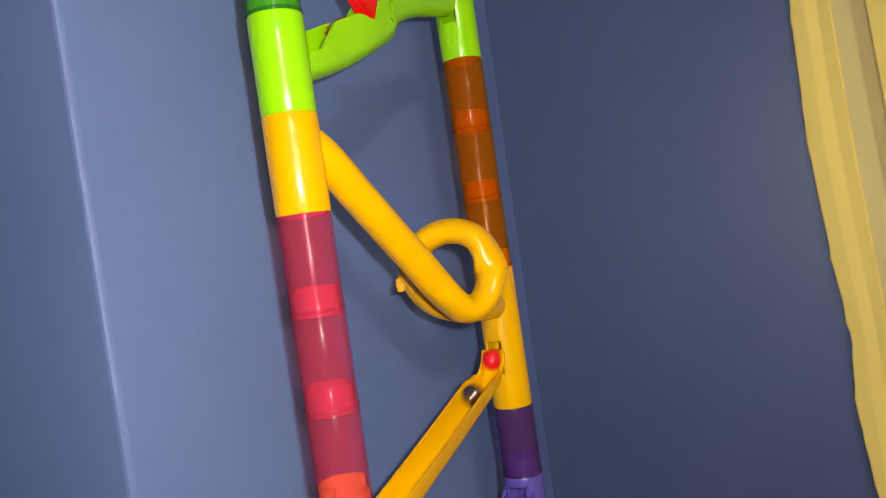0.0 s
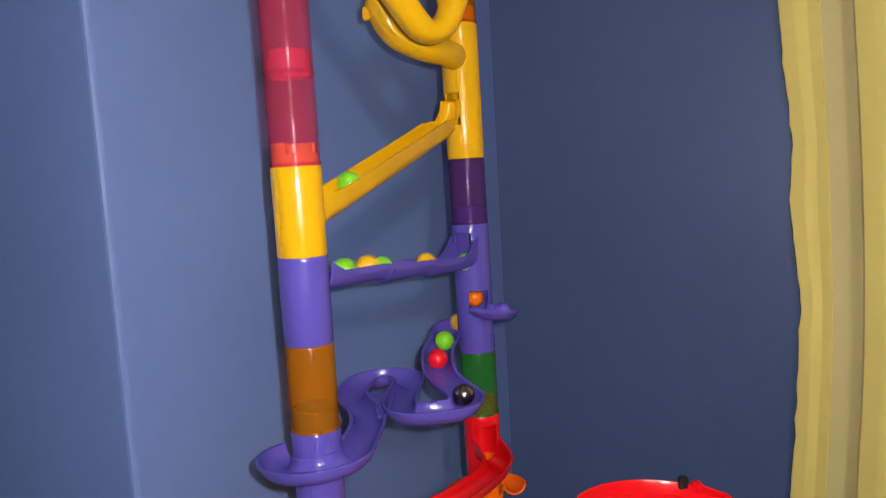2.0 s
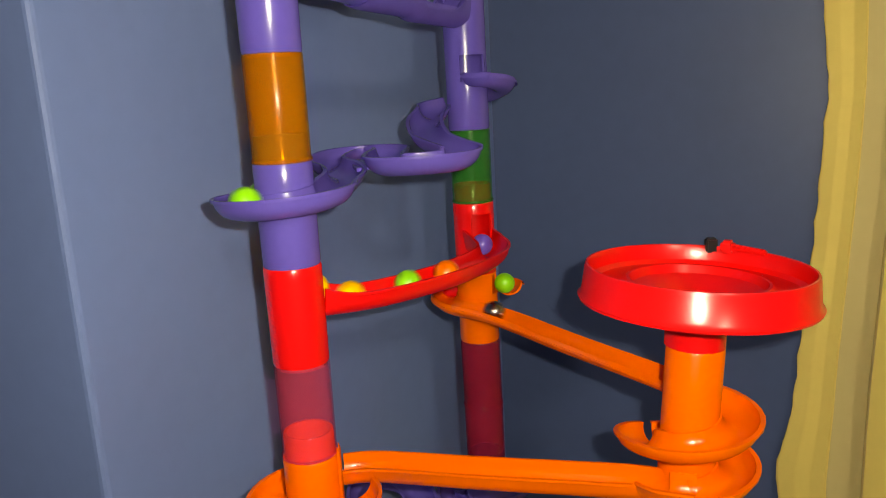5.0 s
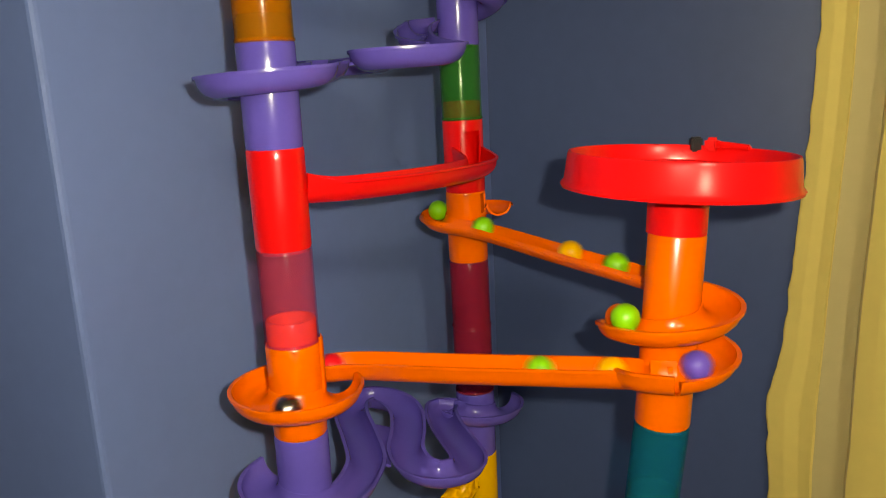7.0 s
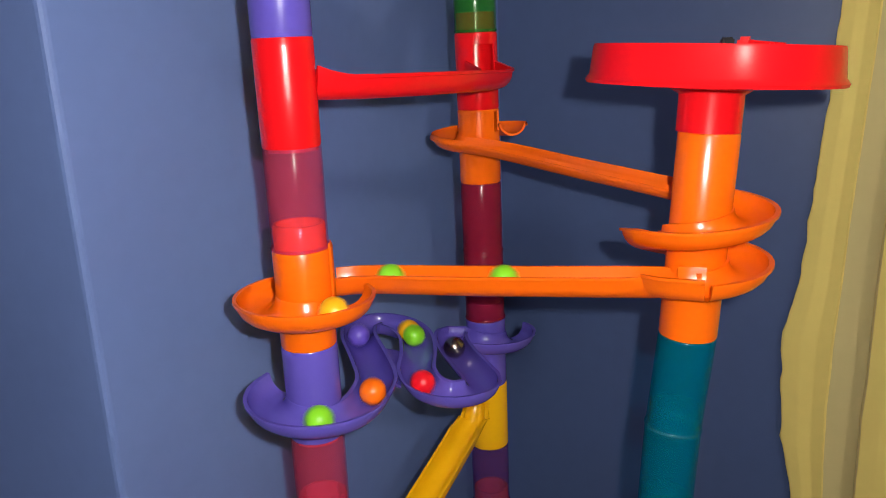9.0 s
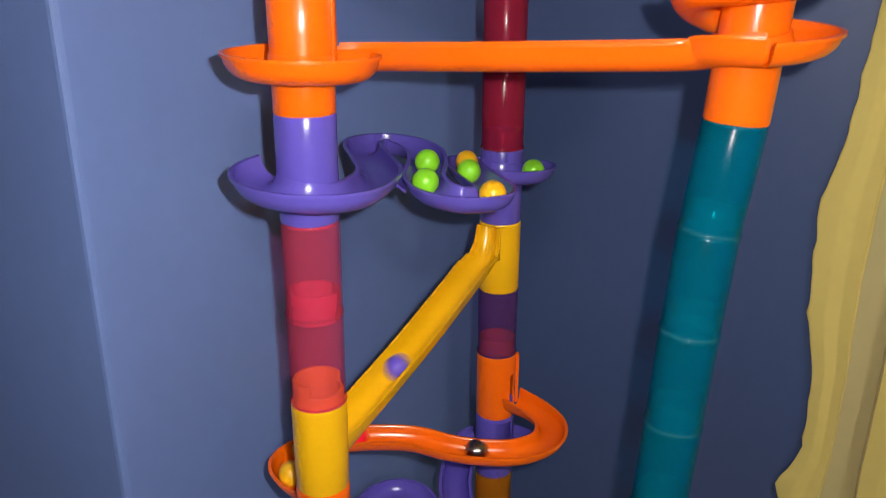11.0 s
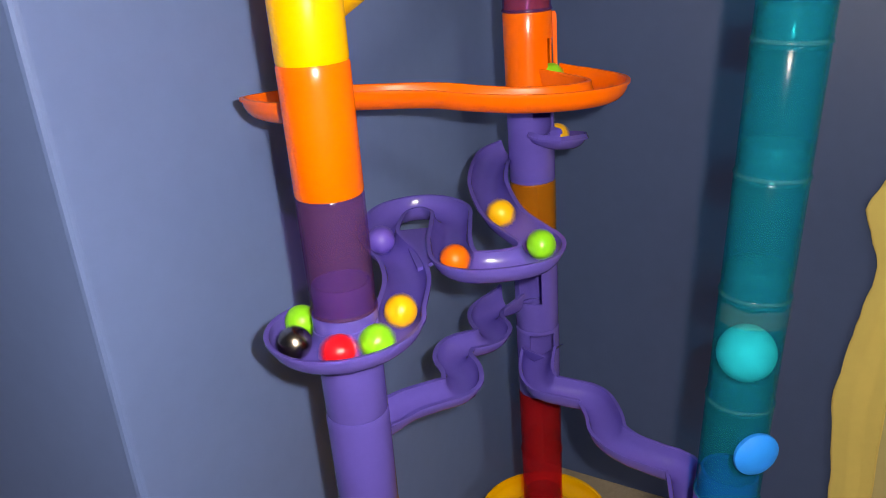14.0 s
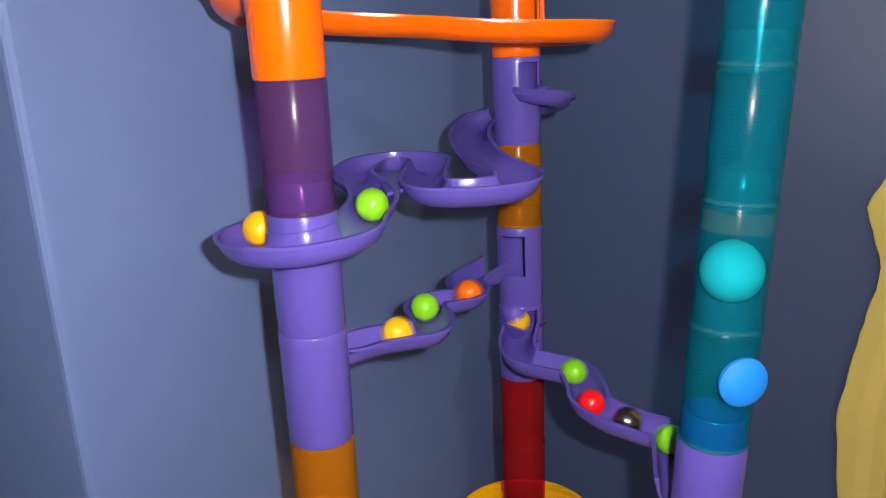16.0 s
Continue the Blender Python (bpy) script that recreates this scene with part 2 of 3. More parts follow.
far3 = ret + E2 * 2.65
wall("wall_back", [far2 + E2 * 0.003, far3, far3 + E2 * 0.15, far2 + E2 * 0.15], "plain blue painted wall across the room")
wall("wall_side", [ret - E1 * 0.003, far3, far3 - E1 * 0.15, ret - E1 * 0.15], "plain blue painted wall of the alcove")
big_poly = [(-2.6, -3.6), (3.2, -3.6), (3.2, 2.2), (-2.6, 2.2)]
tagged(mesh_object("floor", prism(big_poly, -0.1, 0.0), FLOOR, smooth=False), "beige carpeted floor", "floor", kind="structure")
tagged(mesh_object("ceiling", prism(big_poly, ROOM_TOP + 0.001, ROOM_TOP + 0.1), PLAIN, smooth=False), "white painted ceiling", "ceiling", kind="structure")

# ceiling lamp body round the lamp's light
cl = thing("ceiling_lamp", pose(0.75, -2.70, ROOM_TOP), "round white ceiling lamp", "lamp")
part("lamp_base", lathe([(0.0001, -0.001), (0.11, -0.001), (0.11, -0.03), (0.10, -0.04), (0.0001, -0.04)], 32), PLAIN, cl)

# small bare spots in the paint of the wall's projecting end
for along, z, size in ((0.06, 0.62, 0.0022), (0.025, 0.585, 0.0012), (0.10, 0.50, 0.0016), (0.07, 0.78, 0.0026), (0.045, 0.70, 0.0012)):
    bm = bmesh.new()
    bmesh.ops.create_icosphere(bm, subdivisions=1, radius=size)
    bmesh.ops.scale(bm, vec=(1, 0.25, 1.4), verts=bm.verts)
    chip = mesh_object("paint_chip", bm, CHIP)
    p = w_end - E1 * along
    chip.matrix_world = Matrix.Translation((p.x, p.y, z)) @ pose(0, 0, 0, 0, 0, math.degrees(math.atan2(E1.y, E1.x)))
    tagged(chip, "small white chip in the blue wall paint", "paint chip", "paint chips")

# ---- the curtain ----
EDGE = [(-8, 0.309), (-1.53, 0.309), (0.76, 0.309), (2.58, 0.316), (4, 0.324), (5.05, 0.321), (6.71, 0.3302), (9.32, 0.3235), (10.34, 0.319), (12.15, 0.312), (13.24, 0.3), (15.07, 0.3065), (16.04, 0.319), (17.58, 0.322), (18.38, 0.304), (19.24, 0.32), (20.56, 0.3075), (21.7, 0.2985), (23.34, 0.307), (30, 0.307)]


def edge_at(n):
    for (n0, s0), (n1, s1) in zip(EDGE, EDGE[1:]):
        if n <= n1:
            return s0 + (s1 - s0) * (n - n0) / (n1 - n0)
    return EDGE[-1][1]


# the cloth's line seen from above: distance along the wall and off it; a yellow hem strip, an olive strip, then pleats
# that lap over
FOLDS = [(0.0, 0.010), (0.012, 0.013), (0.022, 0.012), (0.031, 0.0155), (0.0325, 0.0135), (0.045, 0.011), (0.055, 0.009), (0.064, 0.008), (0.058, 0.020), (0.060, 0.028), (0.075, 0.033),
         (0.11, 0.036), (0.14, 0.030), (0.165, 0.034), (0.20, 0.020), (0.24, 0.018), (0.27, 0.055), (0.38, 0.060), (0.42, 0.020), (0.47, 0.020), (0.50, 0.06), (0.80, 0.06)]


def curtain():
    bm = bmesh.new()
    rows, cols = 220, 168
    stops = [k * (len(FOLDS) - 1) / cols for k in range(cols + 1)]
    grid = []
    for i in range(rows + 1):
        z = 0.04 + (2.22 - 0.04) * i / rows
        n = (Z0 - z) / U
        line = []
        for k in stops:
            d = float(np.interp(k, range(len(FOLDS)), [f[0] for f in FOLDS]))
            out = float(np.interp(k, range(len(FOLDS)), [f[1] for f in FOLDS]))
            sway = 0.006 * math.sin(z * 2.1 + 0.4) + 0.003 * math.sin(z * 5.3 + 1)
            edge, drape = edge_at(n), sum(edge_at(n + q) for q in range(-4, 5)) / 9
            s = drape + (edge - drape) * max(0, 1 - d / 0.04) + d + (0.0022 * noise.noise((z * 55, 0, 0)) + 0.0012 * noise.noise((z * 150, 3, 0))) * max(0, 1 - d / 0.02) + sway * min(1, d / 0.05)
            out += 0.002 * noise.noise((d * 30, z * 4, 0)) * min(1, d / 0.02)
            p = CORNER + E1 * s + E2 * out
            line.append(bm.verts.new((p.x, p.y, z)))
        grid.append(line)
    for a, b2 in zip(grid, grid[1:]):
        for j in range(cols):
            f = bm.faces.new((a[j], a[j + 1], b2[j + 1], b2[j]))
            f.material_index = 1 if 3.95 < stops[j] < 7.0 else 0
    ob = mesh_object("curtain", bm, CLOTH)
    ob.data.materials.append(CLOTH_OLIVE)
    mod = ob.modifiers.new("thickness", "SOLIDIFY")
    mod.thickness, mod.offset = 0.0012, 1
    tagged(ob, "yellow cloth curtain hanging in soft folds on the wall", "curtain")
    rod = mesh_object("curtain_rod", sweep([Vector((*(CORNER + E1 * 0.2 + E2 * 0.03).xy, 2.23)), Vector((*(CORNER + E1 * 1.2 + E2 * 0.03).xy, 2.23))], round_section(0.009)), PLAIN)
    tagged(rod, "white metal rod that carries the curtain", "curtain rod")


curtain()


# ---- the marble run ----
def V(x, y, n):
    return Vector((x, y, height(n)))


def around(tower, n, angle, r=0.0268):
    """A point beside a tower: degrees seen from above, 0 to the right, 90 to the back."""
    x, y = axis(tower, n)
    return (x + r * math.cos(radians(angle)), y + r * math.sin(radians(angle)), n)


def along(t0, t1, s, n, off=0.0):
    """A point s metres from tower t0 towards t1, off metres to the right of that line."""
    p, q = Vector(axis(t0, n)), Vector(axis(t1, n))
    d = (q - p).normalized()
    return (p.x + d.x * s + d.y * off, p.y + d.y * s - d.x * off, n)


def level(tower, n):
    """Height of a module line on a tower: lines 13 to 16 of the first one are raised to fit the camera's view."""
    return height(n) + (float(np.interp(n, (12, 14, 15, 16, 17), (0, 0.0040, 0.0043, 0.0020, 0.0))) if tower == "a" else 0)


def tilt(tower, n):
    """Places local z = 0 on a tower's axis at module line n, leaning with the tower."""
    a, b = Vector((*axis(tower, n), level(tower, n))), Vector((*axis(tower, n - 1), height(n - 1)))
    q = Vector((0, 0, 1)).rotation_difference((b - a).normalized())
    return Matrix.Translation(a) @ q.to_matrix().to_4x4()


ROOT = {}


def piece(name, tower, n, label, category, group=""):
    ob = new(name)
    ob.empty_display_size = 0.02
    m = Matrix.Translation((*axis(tower, n), height(n)))
    ob.matrix_basis = m
    ROOT[ob] = m.inverted()
    return tagged(ob, label, category, group)


def wpart(name, bm, material, parent, label=""):
    """A part built in world space, kept in its thing's space."""
    root = parent
    while root.parent:
        root = root.parent
    bmesh.ops.transform(bm, matrix=ROOT[root], verts=bm.verts)
    return part(name, bm, material, parent, label)


def pipe(tower, n0, n1, openings=(), r=TUBE, thick=0.0016, steps=40):
    """A tube from line n0 down to n1, with rounded ends; openings: (angle, half width in degrees, top line, bottom line)."""
    h = level(tower, n0) - level(tower, n1)
    cut = {0.0, 0.0012, h - 0.0012, h}
    for a, w, na, nb in openings:
        cut |= {(n1 - nb) * U, (n1 - na) * U}
    levels = sorted(cut)
    bm = bmesh.new()

    def radius(z):
        edge = 0.0005 if z in (0.0, h) else 0
        return r - edge - 0.0002 * (1 - z / h)

    grid = {}
    for k, z in enumerate(levels):
        for i in range(steps):
            a = 2 * math.pi * i / steps
            for side, rr in ((0, radius(z)), (1, r - thick)):
                grid[k, i, side] = bm.verts.new((rr * math.cos(a), rr * math.sin(a), z))

    def open_at(k, i):
        mid = (levels[k] + levels[k + 1]) / 2
        deg = 360 * (i + 0.5) / steps
        return any(abs((deg - a + 180) % 360 - 180) < w and (n1 - nb) * U < mid < (n1 - na) * U for a, w, na, nb in openings)

    rows = len(levels) - 1
    for k in range(rows):
        for i in range(steps):
            j = (i + 1) % steps
            if open_at(k, i):
                continue
            bm.faces.new((grid[k, i, 0], grid[k, j, 0], grid[k + 1, j, 0], grid[k + 1, i, 0]))
            bm.faces.new((grid[k, i, 1], grid[k + 1, i, 1], grid[k + 1, j, 1], grid[k, j, 1]))
            if open_at(k, (i - 1) % steps):
                bm.faces.new((grid[k, i, 0], grid[k + 1, i, 0], grid[k + 1, i, 1], grid[k, i, 1]))
            if open_at(k, j):
                bm.faces.new((grid[k, j, 0], grid[k, j, 1], grid[k + 1, j, 1], grid[k + 1, j, 0]))
            if k == 0 or open_at(k - 1, i):
                bm.faces.new((grid[k, i, 0], grid[k, i, 1], grid[k, j, 1], grid[k, j, 0]))
            if k == rows - 1 or open_at(k + 1, i):
                bm.faces.new((grid[k + 1, i, 0], grid[k + 1, j, 0], grid[k + 1, j, 1], grid[k + 1, i, 1]))
    loose = [v for v in bm.verts if not v.link_faces]
    bmesh.ops.delete(bm, geom=loose, context="VERTS")
    bmesh.ops.transform(bm, matrix=tilt(tower, n1), verts=bm.verts)
    return bm


def spigot(tower, n, length=0.0145, notch=None):
    """The narrower collar on top of a piece, which plugs into the one above."""
    def ring(h, a0=0.0, a1=2 * math.pi):
        return lathe([(0.01445, -0.002), (0.01445, h - 0.001), (0.0139, h), (0.0124, h), (0.0124, -0.002)], 32, True, a0, a1)

    bm = ring(length * 0.55 if notch else length)
    if notch:
        upper = ring(length, radians(notch[0]), radians(notch[1]))
        me = bpy.data.meshes.new("upper")
        upper.to_mesh(me)
        upper.free()
        for v in me.vertices:
            if v.co.z < 0:
                v.co.z = length * 0.55 - 0.0012
        bm.from_mesh(me)
        bpy.data.meshes.remove(me)
    bmesh.ops.transform(bm, matrix=tilt(tower, n), verts=bm.verts)
    return bm


def connector(parent, tower, n0, n1, material, openings=(), collar=True, notch=None):
    c = wpart("connector", pipe(tower, n0, n1, openings), material, parent)
    if collar:
        wpart("collar", spigot(tower, n0, notch=notch), material, c)
    return c


def clear_tube(tower, n0, material, words):
    ob = piece("tube", tower, n0 + 1, words + " marble run tube plugged into the tower", "marble run tube", "clear tubes of the marble run")
    w = wpart("wall", pipe(tower, n0, n0 + 1, r=TUBE - 0.0002, thick=0.0012), material, ob)
    wpart("collar", spigot(tower, n0), COLLARS.get(material, material), w)
    bm = lathe([(TUBE - 0.0003, 0.0003), (TUBE + 0.0003, 0.0006), (TUBE + 0.0004, 0.0013), (TUBE - 0.0001, 0.0022), (TUBE - 0.0006, 0.0012)], 40)
    bmesh.ops.transform(bm, matrix=tilt(tower, n0 + 1), verts=bm.verts)
    wpart("rim", bm, RIMS.get(material, material), w)
    return ob


def hood(tower, n0, n1, angle, half, r0=TUBE + 0.0002, r1=TUBE + 0.0015):
    """A guard of moulded plastic round an opening."""
    h = (n1 - n0) * U
    bm = lathe([(r0, 0), (r1, 0.001), (r1, h - 0.002), (r1 - 0.0008, h), (r0, h)], 14, True, radians(angle - half), radians(angle + half))
    bmesh.ops.transform(bm, matrix=tilt(tower, n1), verts=bm.verts)
    return bm


def trough(parent, points, material, section=None, name="trough", step=0.004):
    path = smooth_path([V(*p) for p in points], step)
    return wpart(name, sweep(path, section or gutter()), material, parent), path


def arc(tower, a0, a1, n0, n1, r=0.0268, k=None):
    k = k or max(3, int(abs(a1 - a0) / 22))
    return [around(tower, n0 + (n1 - n0) * i / k, a0 + (a1 - a0) * i / k, r) for i in range(k + 1)]


def scoop(r, lip, h0, h1, w0=0.09, w1=0.09):
    """A gutter whose lips rise in a smooth sweep where it meets the tower at either end."""
    return lambda f: gutter(r, lip + h0 * max(0, 1 - f / w0) ** 2 + h1 * max(0, 1 - (1 - f) / w1) ** 2)


def throat(r, lip, end):
    """A gutter that narrows where it rises into the tower, with taller lips at the lower end."""
    def section(f):
        k = max(0, 1 - f / 0.20)
        return gutter(r - 0.0028 * k, lip - (lip + 0.004) * k + end * max(0, 1 - (1 - f) / 0.12) ** 2)

    return section


def slope_web(corners, thick=0.002):
    """A moulded web whose corners lie at heights of their own: (x, y, n)."""
    bm = bmesh.new()
    low = [bm.verts.new((x, y, height(n) - thick)) for x, y, n in corners]
    top = [bm.verts.new((x, y, height(n))) for x, y, n in corners]
    bm.faces.new(list(reversed(low)))
    bm.faces.new(top)
    for i in range(len(corners)):
        j = (i + 1) % len(corners)
        bm.faces.new((low[i], low[j], top[j], top[i]))
    bmesh.ops.recalc_face_normals(bm, faces=bm.faces)
    return bm


ROUTE = []          # (name, list of points) in the order in which the marbles pass


def lane(name, points, lift=BALL + 0.0004, step=0.004):
    ROUTE.append((name, [p + Vector((0, 0, lift)) for p in smooth_path([V(*q) for q in points], step)]))


AB = 60.0           # bearing of tower b seen from tower a
BC = -60.0

# -- green piece at the top --
g = piece("see_saw_chute", "a", 0, "lime green chute with a red see-saw flap between two towers", "marble run chute", "chutes of the marble run")
connector(g, "a", -1, 0, GREEN, [(AB, 26, -0.72, -0.40)])
connector(g, "b", -2, -1, GREEN, [(AB + 180, 26, -1.85, -1.5)])
trough(g, [along("a", "b", 0.014, -0.36), along("a", "b", 0.06, -0.62), along("a", "b", 0.105, -0.98), along("a", "b", 0.115, -1.12)], GREEN, lambda f: gutter(0.0105, 0.004 + 0.013 * min(1, max(0, f - 0.12) * 5) - 0.009 * math.exp(-((f - 0.72) / 0.09) ** 2)), step=0.003)
trough(g, [along("a", "b", 0.112, -1.18), along("a", "b", 0.15, -1.45), along("a", "b", 0.203, -1.62)], GREEN, gutter(0.0100, 0.006))
p = V(*along("a", "b", 0.095, -1.32))
bm = prism([(-0.015, -0.005), (0.013, -0.005), (0.013, 0.005), (-0.015, 0.005)], -0.012, 0.022)
for v in bm.verts:
    if v.co.z < 0:
        v.co.x *= 0.35
bmesh.ops.bevel(bm, geom=bm.edges[:], offset=0.0016, segments=2, affect="EDGES")
bmesh.ops.transform(bm, matrix=Matrix.Translation(p) @ pose(0, 0, 0, 0, -22, 60), verts=bm.verts)
wpart("flap", bm, RED, g, "red see-saw flap")
p = V(*along("a", "b", 0.060, -1.02))
bm = prism([(-0.010, -0.006), (0.010, -0.006), (0.010, 0.006), (-0.010, 0.006)], -0.004, 0.006)
bmesh.ops.bevel(bm, geom=bm.edges[:], offset=0.0025, segments=3, affect="EDGES")
bmesh.ops.transform(bm, matrix=Matrix.Translation(p) @ pose(0, 0, 0, 0, -30, 60), verts=bm.verts)
wpart("stopper", bm, AMBER_T, g, "yellowish see-through stopper")
for n in (-2, -3):
    clear_tube("a", n, GREEN_T, "dark green see-through")
for n in (-3,):
    clear_tube("b", n, GREEN_T, "dark green see-through")

# -- yellow loop --
g = piece("loop_chute", "a", 1, "yellow tube chute with a full loop between two towers", "marble run chute", "chutes of the marble run")
connector(g, "a", 0, 1, YELLOW, [(48, 24, 0.25, 0.6)])
connector(g, "b", 2, 4, YELLOW, [(AB + 180, 24, 2.3, 2.65), (-128, 28, 3.02, 3.5)])
LOOP = [(0.003, 0.003, 0.22), (0.014, 0.013, 0.44), (0.029, 0.030, 0.90), (0.052, 0.058, 1.60), (0.072, 0.083, 2.20), (0.083, 0.094, 2.36), (0.095, 0.102, 2.25), (0.1015, 0.107, 1.90),
        (0.094, 0.112, 1.52), (0.074, 0.117, 1.38), (0.054, 0.121, 1.52), (0.046, 0.126, 1.90), (0.054, 0.132, 2.25), (0.073, 0.140, 2.42), (0.090, 0.156, 2.46), (0.099, 0.175, 2.5)]
path = smooth_path([V(*p) for p in LOOP], 0.0035)


def loop_section(f):
    """Round where the tube runs straight, a flatter band round the loop."""
    k = min(1, max(0, (f - 0.34) / 0.08)) * min(1, max(0, (0.92 - f) / 0.08))
    return [(a * (1 + 0.12 * k), b * (1 - 0.16 * k)) for a, b in round_section(0.0110, 20)]


wpart("tube", sweep(path, loop_section), YELLOW, g)
ROUTE.append(("loop", path))
bm = prism([(-0.003, -0.003), (0.003, -0.003), (0.003, 0.003), (-0.003, 0.003)], -0.005, 0.005)
bmesh.ops.bevel(bm, geom=bm.edges[:], offset=0.001, segments=2, affect="EDGES")
bmesh.ops.transform(bm, matrix=Matrix.Translation(V(0.0350, 0.124, 1.98)), verts=bm.verts)
wpart("tab", bm, YELLOW, g)
for n in (-1, 0, 1):
    clear_tube("b", n, BROWN_T, "brown see-through")
for n in (1, 2, 3):
    clear_tube("a", n, PINK_T, "pink see-through")

# -- yellow chute from b down to a --
g = piece("chute", "a", 5, "bright yellow sloping chute between two towers", "marble run chute", "chutes of the marble run")
connector(g, "a", 4, 5, YELLOW, [(AB, 26, 4.22, 4.62)], notch=(40, 262))
P3 = [along("b", "a", 0.0110, 3.08, 0.003), along("b", "a", 0.0140, 3.30, 0.003), along("b", "a", 0.0200, 3.47, 0.003), along("b", "a", 0.035, 3.62, 0.003), along("b", "a", 0.11, 4.06, 0.001), along("b", "a", 0.203, 4.60)]
trough(g, [(x, y, n + 0.07) for x, y, n in P3], YELLOW, throat(0.0096, 0.006, 0.008))
lane("chute_3", [along("b", "a", 0.003, 2.95)] + P3[1:])

# -- purple stepped chute from a to b --
clear_tube("b", 4, DPURPLE_T, "dark violet see-through")
g = piece("stepped_chute", "b", 7, "purple stepped chute and spiral cup on a tower", "marble run chute", "chutes of the marble run")
connector(g, "a", 5, 6, PURPLE, [(AB, 26, 5.05, 5.42)])
connector(g, "b", 5, 7, PURPLE, [(AB + 180, 30, 5.12, 5.62), (-70, 34, 6.02, 6.36)])
P4 = [along("a", "b", 0.014, 5.40), along("a", "b", 0.075, 5.45), along("a", "b", 0.082, 5.50), along("a", "b", 0.135, 5.545), along("a", "b", 0.142, 5.59), along("a", "b", 0.206, 5.63)]
trough(g, P4, PURPLE, lambda f: gutter(0.0102, -0.0030 + 0.009 * max(0, 1 - f / 0.14) ** 2 + 0.018 * max(0, 1 - (1 - f) / 0.16) ** 2, 0.0024), step=0.0025)
lane("step_4", P4)
P4B = [(*axis("b", 6.3), 6.34), around("b", 6.40, -75, 0.014)] + arc("b", -60, 105, 6.42, 6.74)
trough(g, P4B[1:], PURPLE, gutter(0.0090, -0.002), "cup")
lane("cup_4", P4B)


# -- the winding trays --
def narrowing(f):
    return gutter(0.0108 - 0.0004 * min(1, max(0, (f - 0.56) / 0.12)), 0.0004, 0.0014, 0.0010)


def tray(parent, first, s_path, last, material, wide=None):
    pts = first + s_path + last
    trough(parent, pts, material, wide or gutter(0.0108, 0.0004, 0.0014, 0.0010), "winding_channel", 0.003)
    return pts


def s_points(n0, n1, dx=0.0):
    flat = [(0.0785, 0.172), (0.0765, 0.150), (0.079, 0.125), (0.084, 0.103), (0.094, 0.082), (0.1015, 0.066), (0.097, 0.052), (0.080, 0.046), (0.062, 0.047), (0.053, 0.057),
            (0.0505, 0.082), (0.0515, 0.112), (0.051, 0.135), (0.040, 0.151), (0.025, 0.153), (0.012, 0.141), (0.0075, 0.108), (0.0135, 0.087), (0.0224, 0.067), (0.028, 0.037)]
    fall = (0, 0.18, 0.36, 0.52, 0.64, 0.72, 0.77, 0.79, 0.80, 0.815, 0.83, 0.84, 0.85, 0.86, 0.875, 0.89, 0.92, 0.94, 0.965, 1)
    return [(x + dx * math.sin(math.pi * f), y, n0 + (n1 - n0) * f) for (x, y), f in zip(flat, fall)]


g = piece("winding_tray", "a", 8, "purple winding tray with a round catching ring on a tower", "marble run tray", "winding trays of the marble run")
connector(g, "a", 7, 8, PURPLE, [(105, 30, 7.2, 7.5)])
S5 = s_points(6.87, 7.37, -0.006)
RING5 = arc("a", 12, -225, 7.40, 7.52)
P5 = tray(g, arc("b", 115, 175, 6.76, 6.83, 0.0268, 3), S5, RING5, PURPLE, narrowing)
wpart("web", slope_web([(0.018, 0.112, 7.20), (0.040, 0.112, 7.19), (0.040, 0.085, 7.19), (0.041, 0.058, 7.19), (0.033, 0.052, 7.20), (0.026, 0.085, 7.20)]), PURPLE, g)
lane("tray_5", P5 + [around("a", 7.45, 115, 0.014), (*axis("a", 7.6), 7.6)])
clear_tube("a", 6, AMBER_T, "amber see-through")
clear_tube("b", 7, GREEN_T, "dark green see-through")

# -- red chute from a to b --
g = piece("curved_chute", "a", 9, "red curved chute between two towers", "marble run chute", "chutes of the marble run")
connector(g, "a", 8, 9, RED, [(35, 26, 8.1, 8.5)])
connector(g, "b", 8, 9, RED, [(-70, 32, 8.15, 8.72)])
P6 = [around("a", 8.56, 38, 0.014), (0.044, 0.028, 8.59), (0.083, 0.068, 8.62), (0.108, 0.112, 8.65), (0.118, 0.144, 8.67), (0.114, 0.166, 8.70), (0.108, 0.180, 8.72)]
trough(g, P6, RED, scoop(0.0098, 0.002, 0.005, 0.009, 0.14, 0.22))
lane("red_6", P6)
clear_tube("a", 9, PINK_T, "pink see-through")

# -- orange chute from b round to c, and down c --
g = piece("spiral_chute", "b", 10, "orange chute that winds round one tower and runs to the next", "marble run chute", "chutes of the marble run")
connector(g, "b", 9, 10, ORANGE, [(-20, 26, 9.02, 9.3)])
P7 = [around("b", 9.32, -10, 0.013)] + arc("b", 2, 250, 9.36, 9.52, 0.0262) + [(0.122, 0.147, 9.57), (0.165, 0.097, 9.67), (0.207, 0.050, 9.76), (0.220, 0.034, 9.79)]
trough(g, P7[1:], ORANGE, gutter(0.0092, -0.002))
lane("orange_7", P7)
for n in (10, 11):
    clear_tube("b", n, RED_T, "wine red see-through")

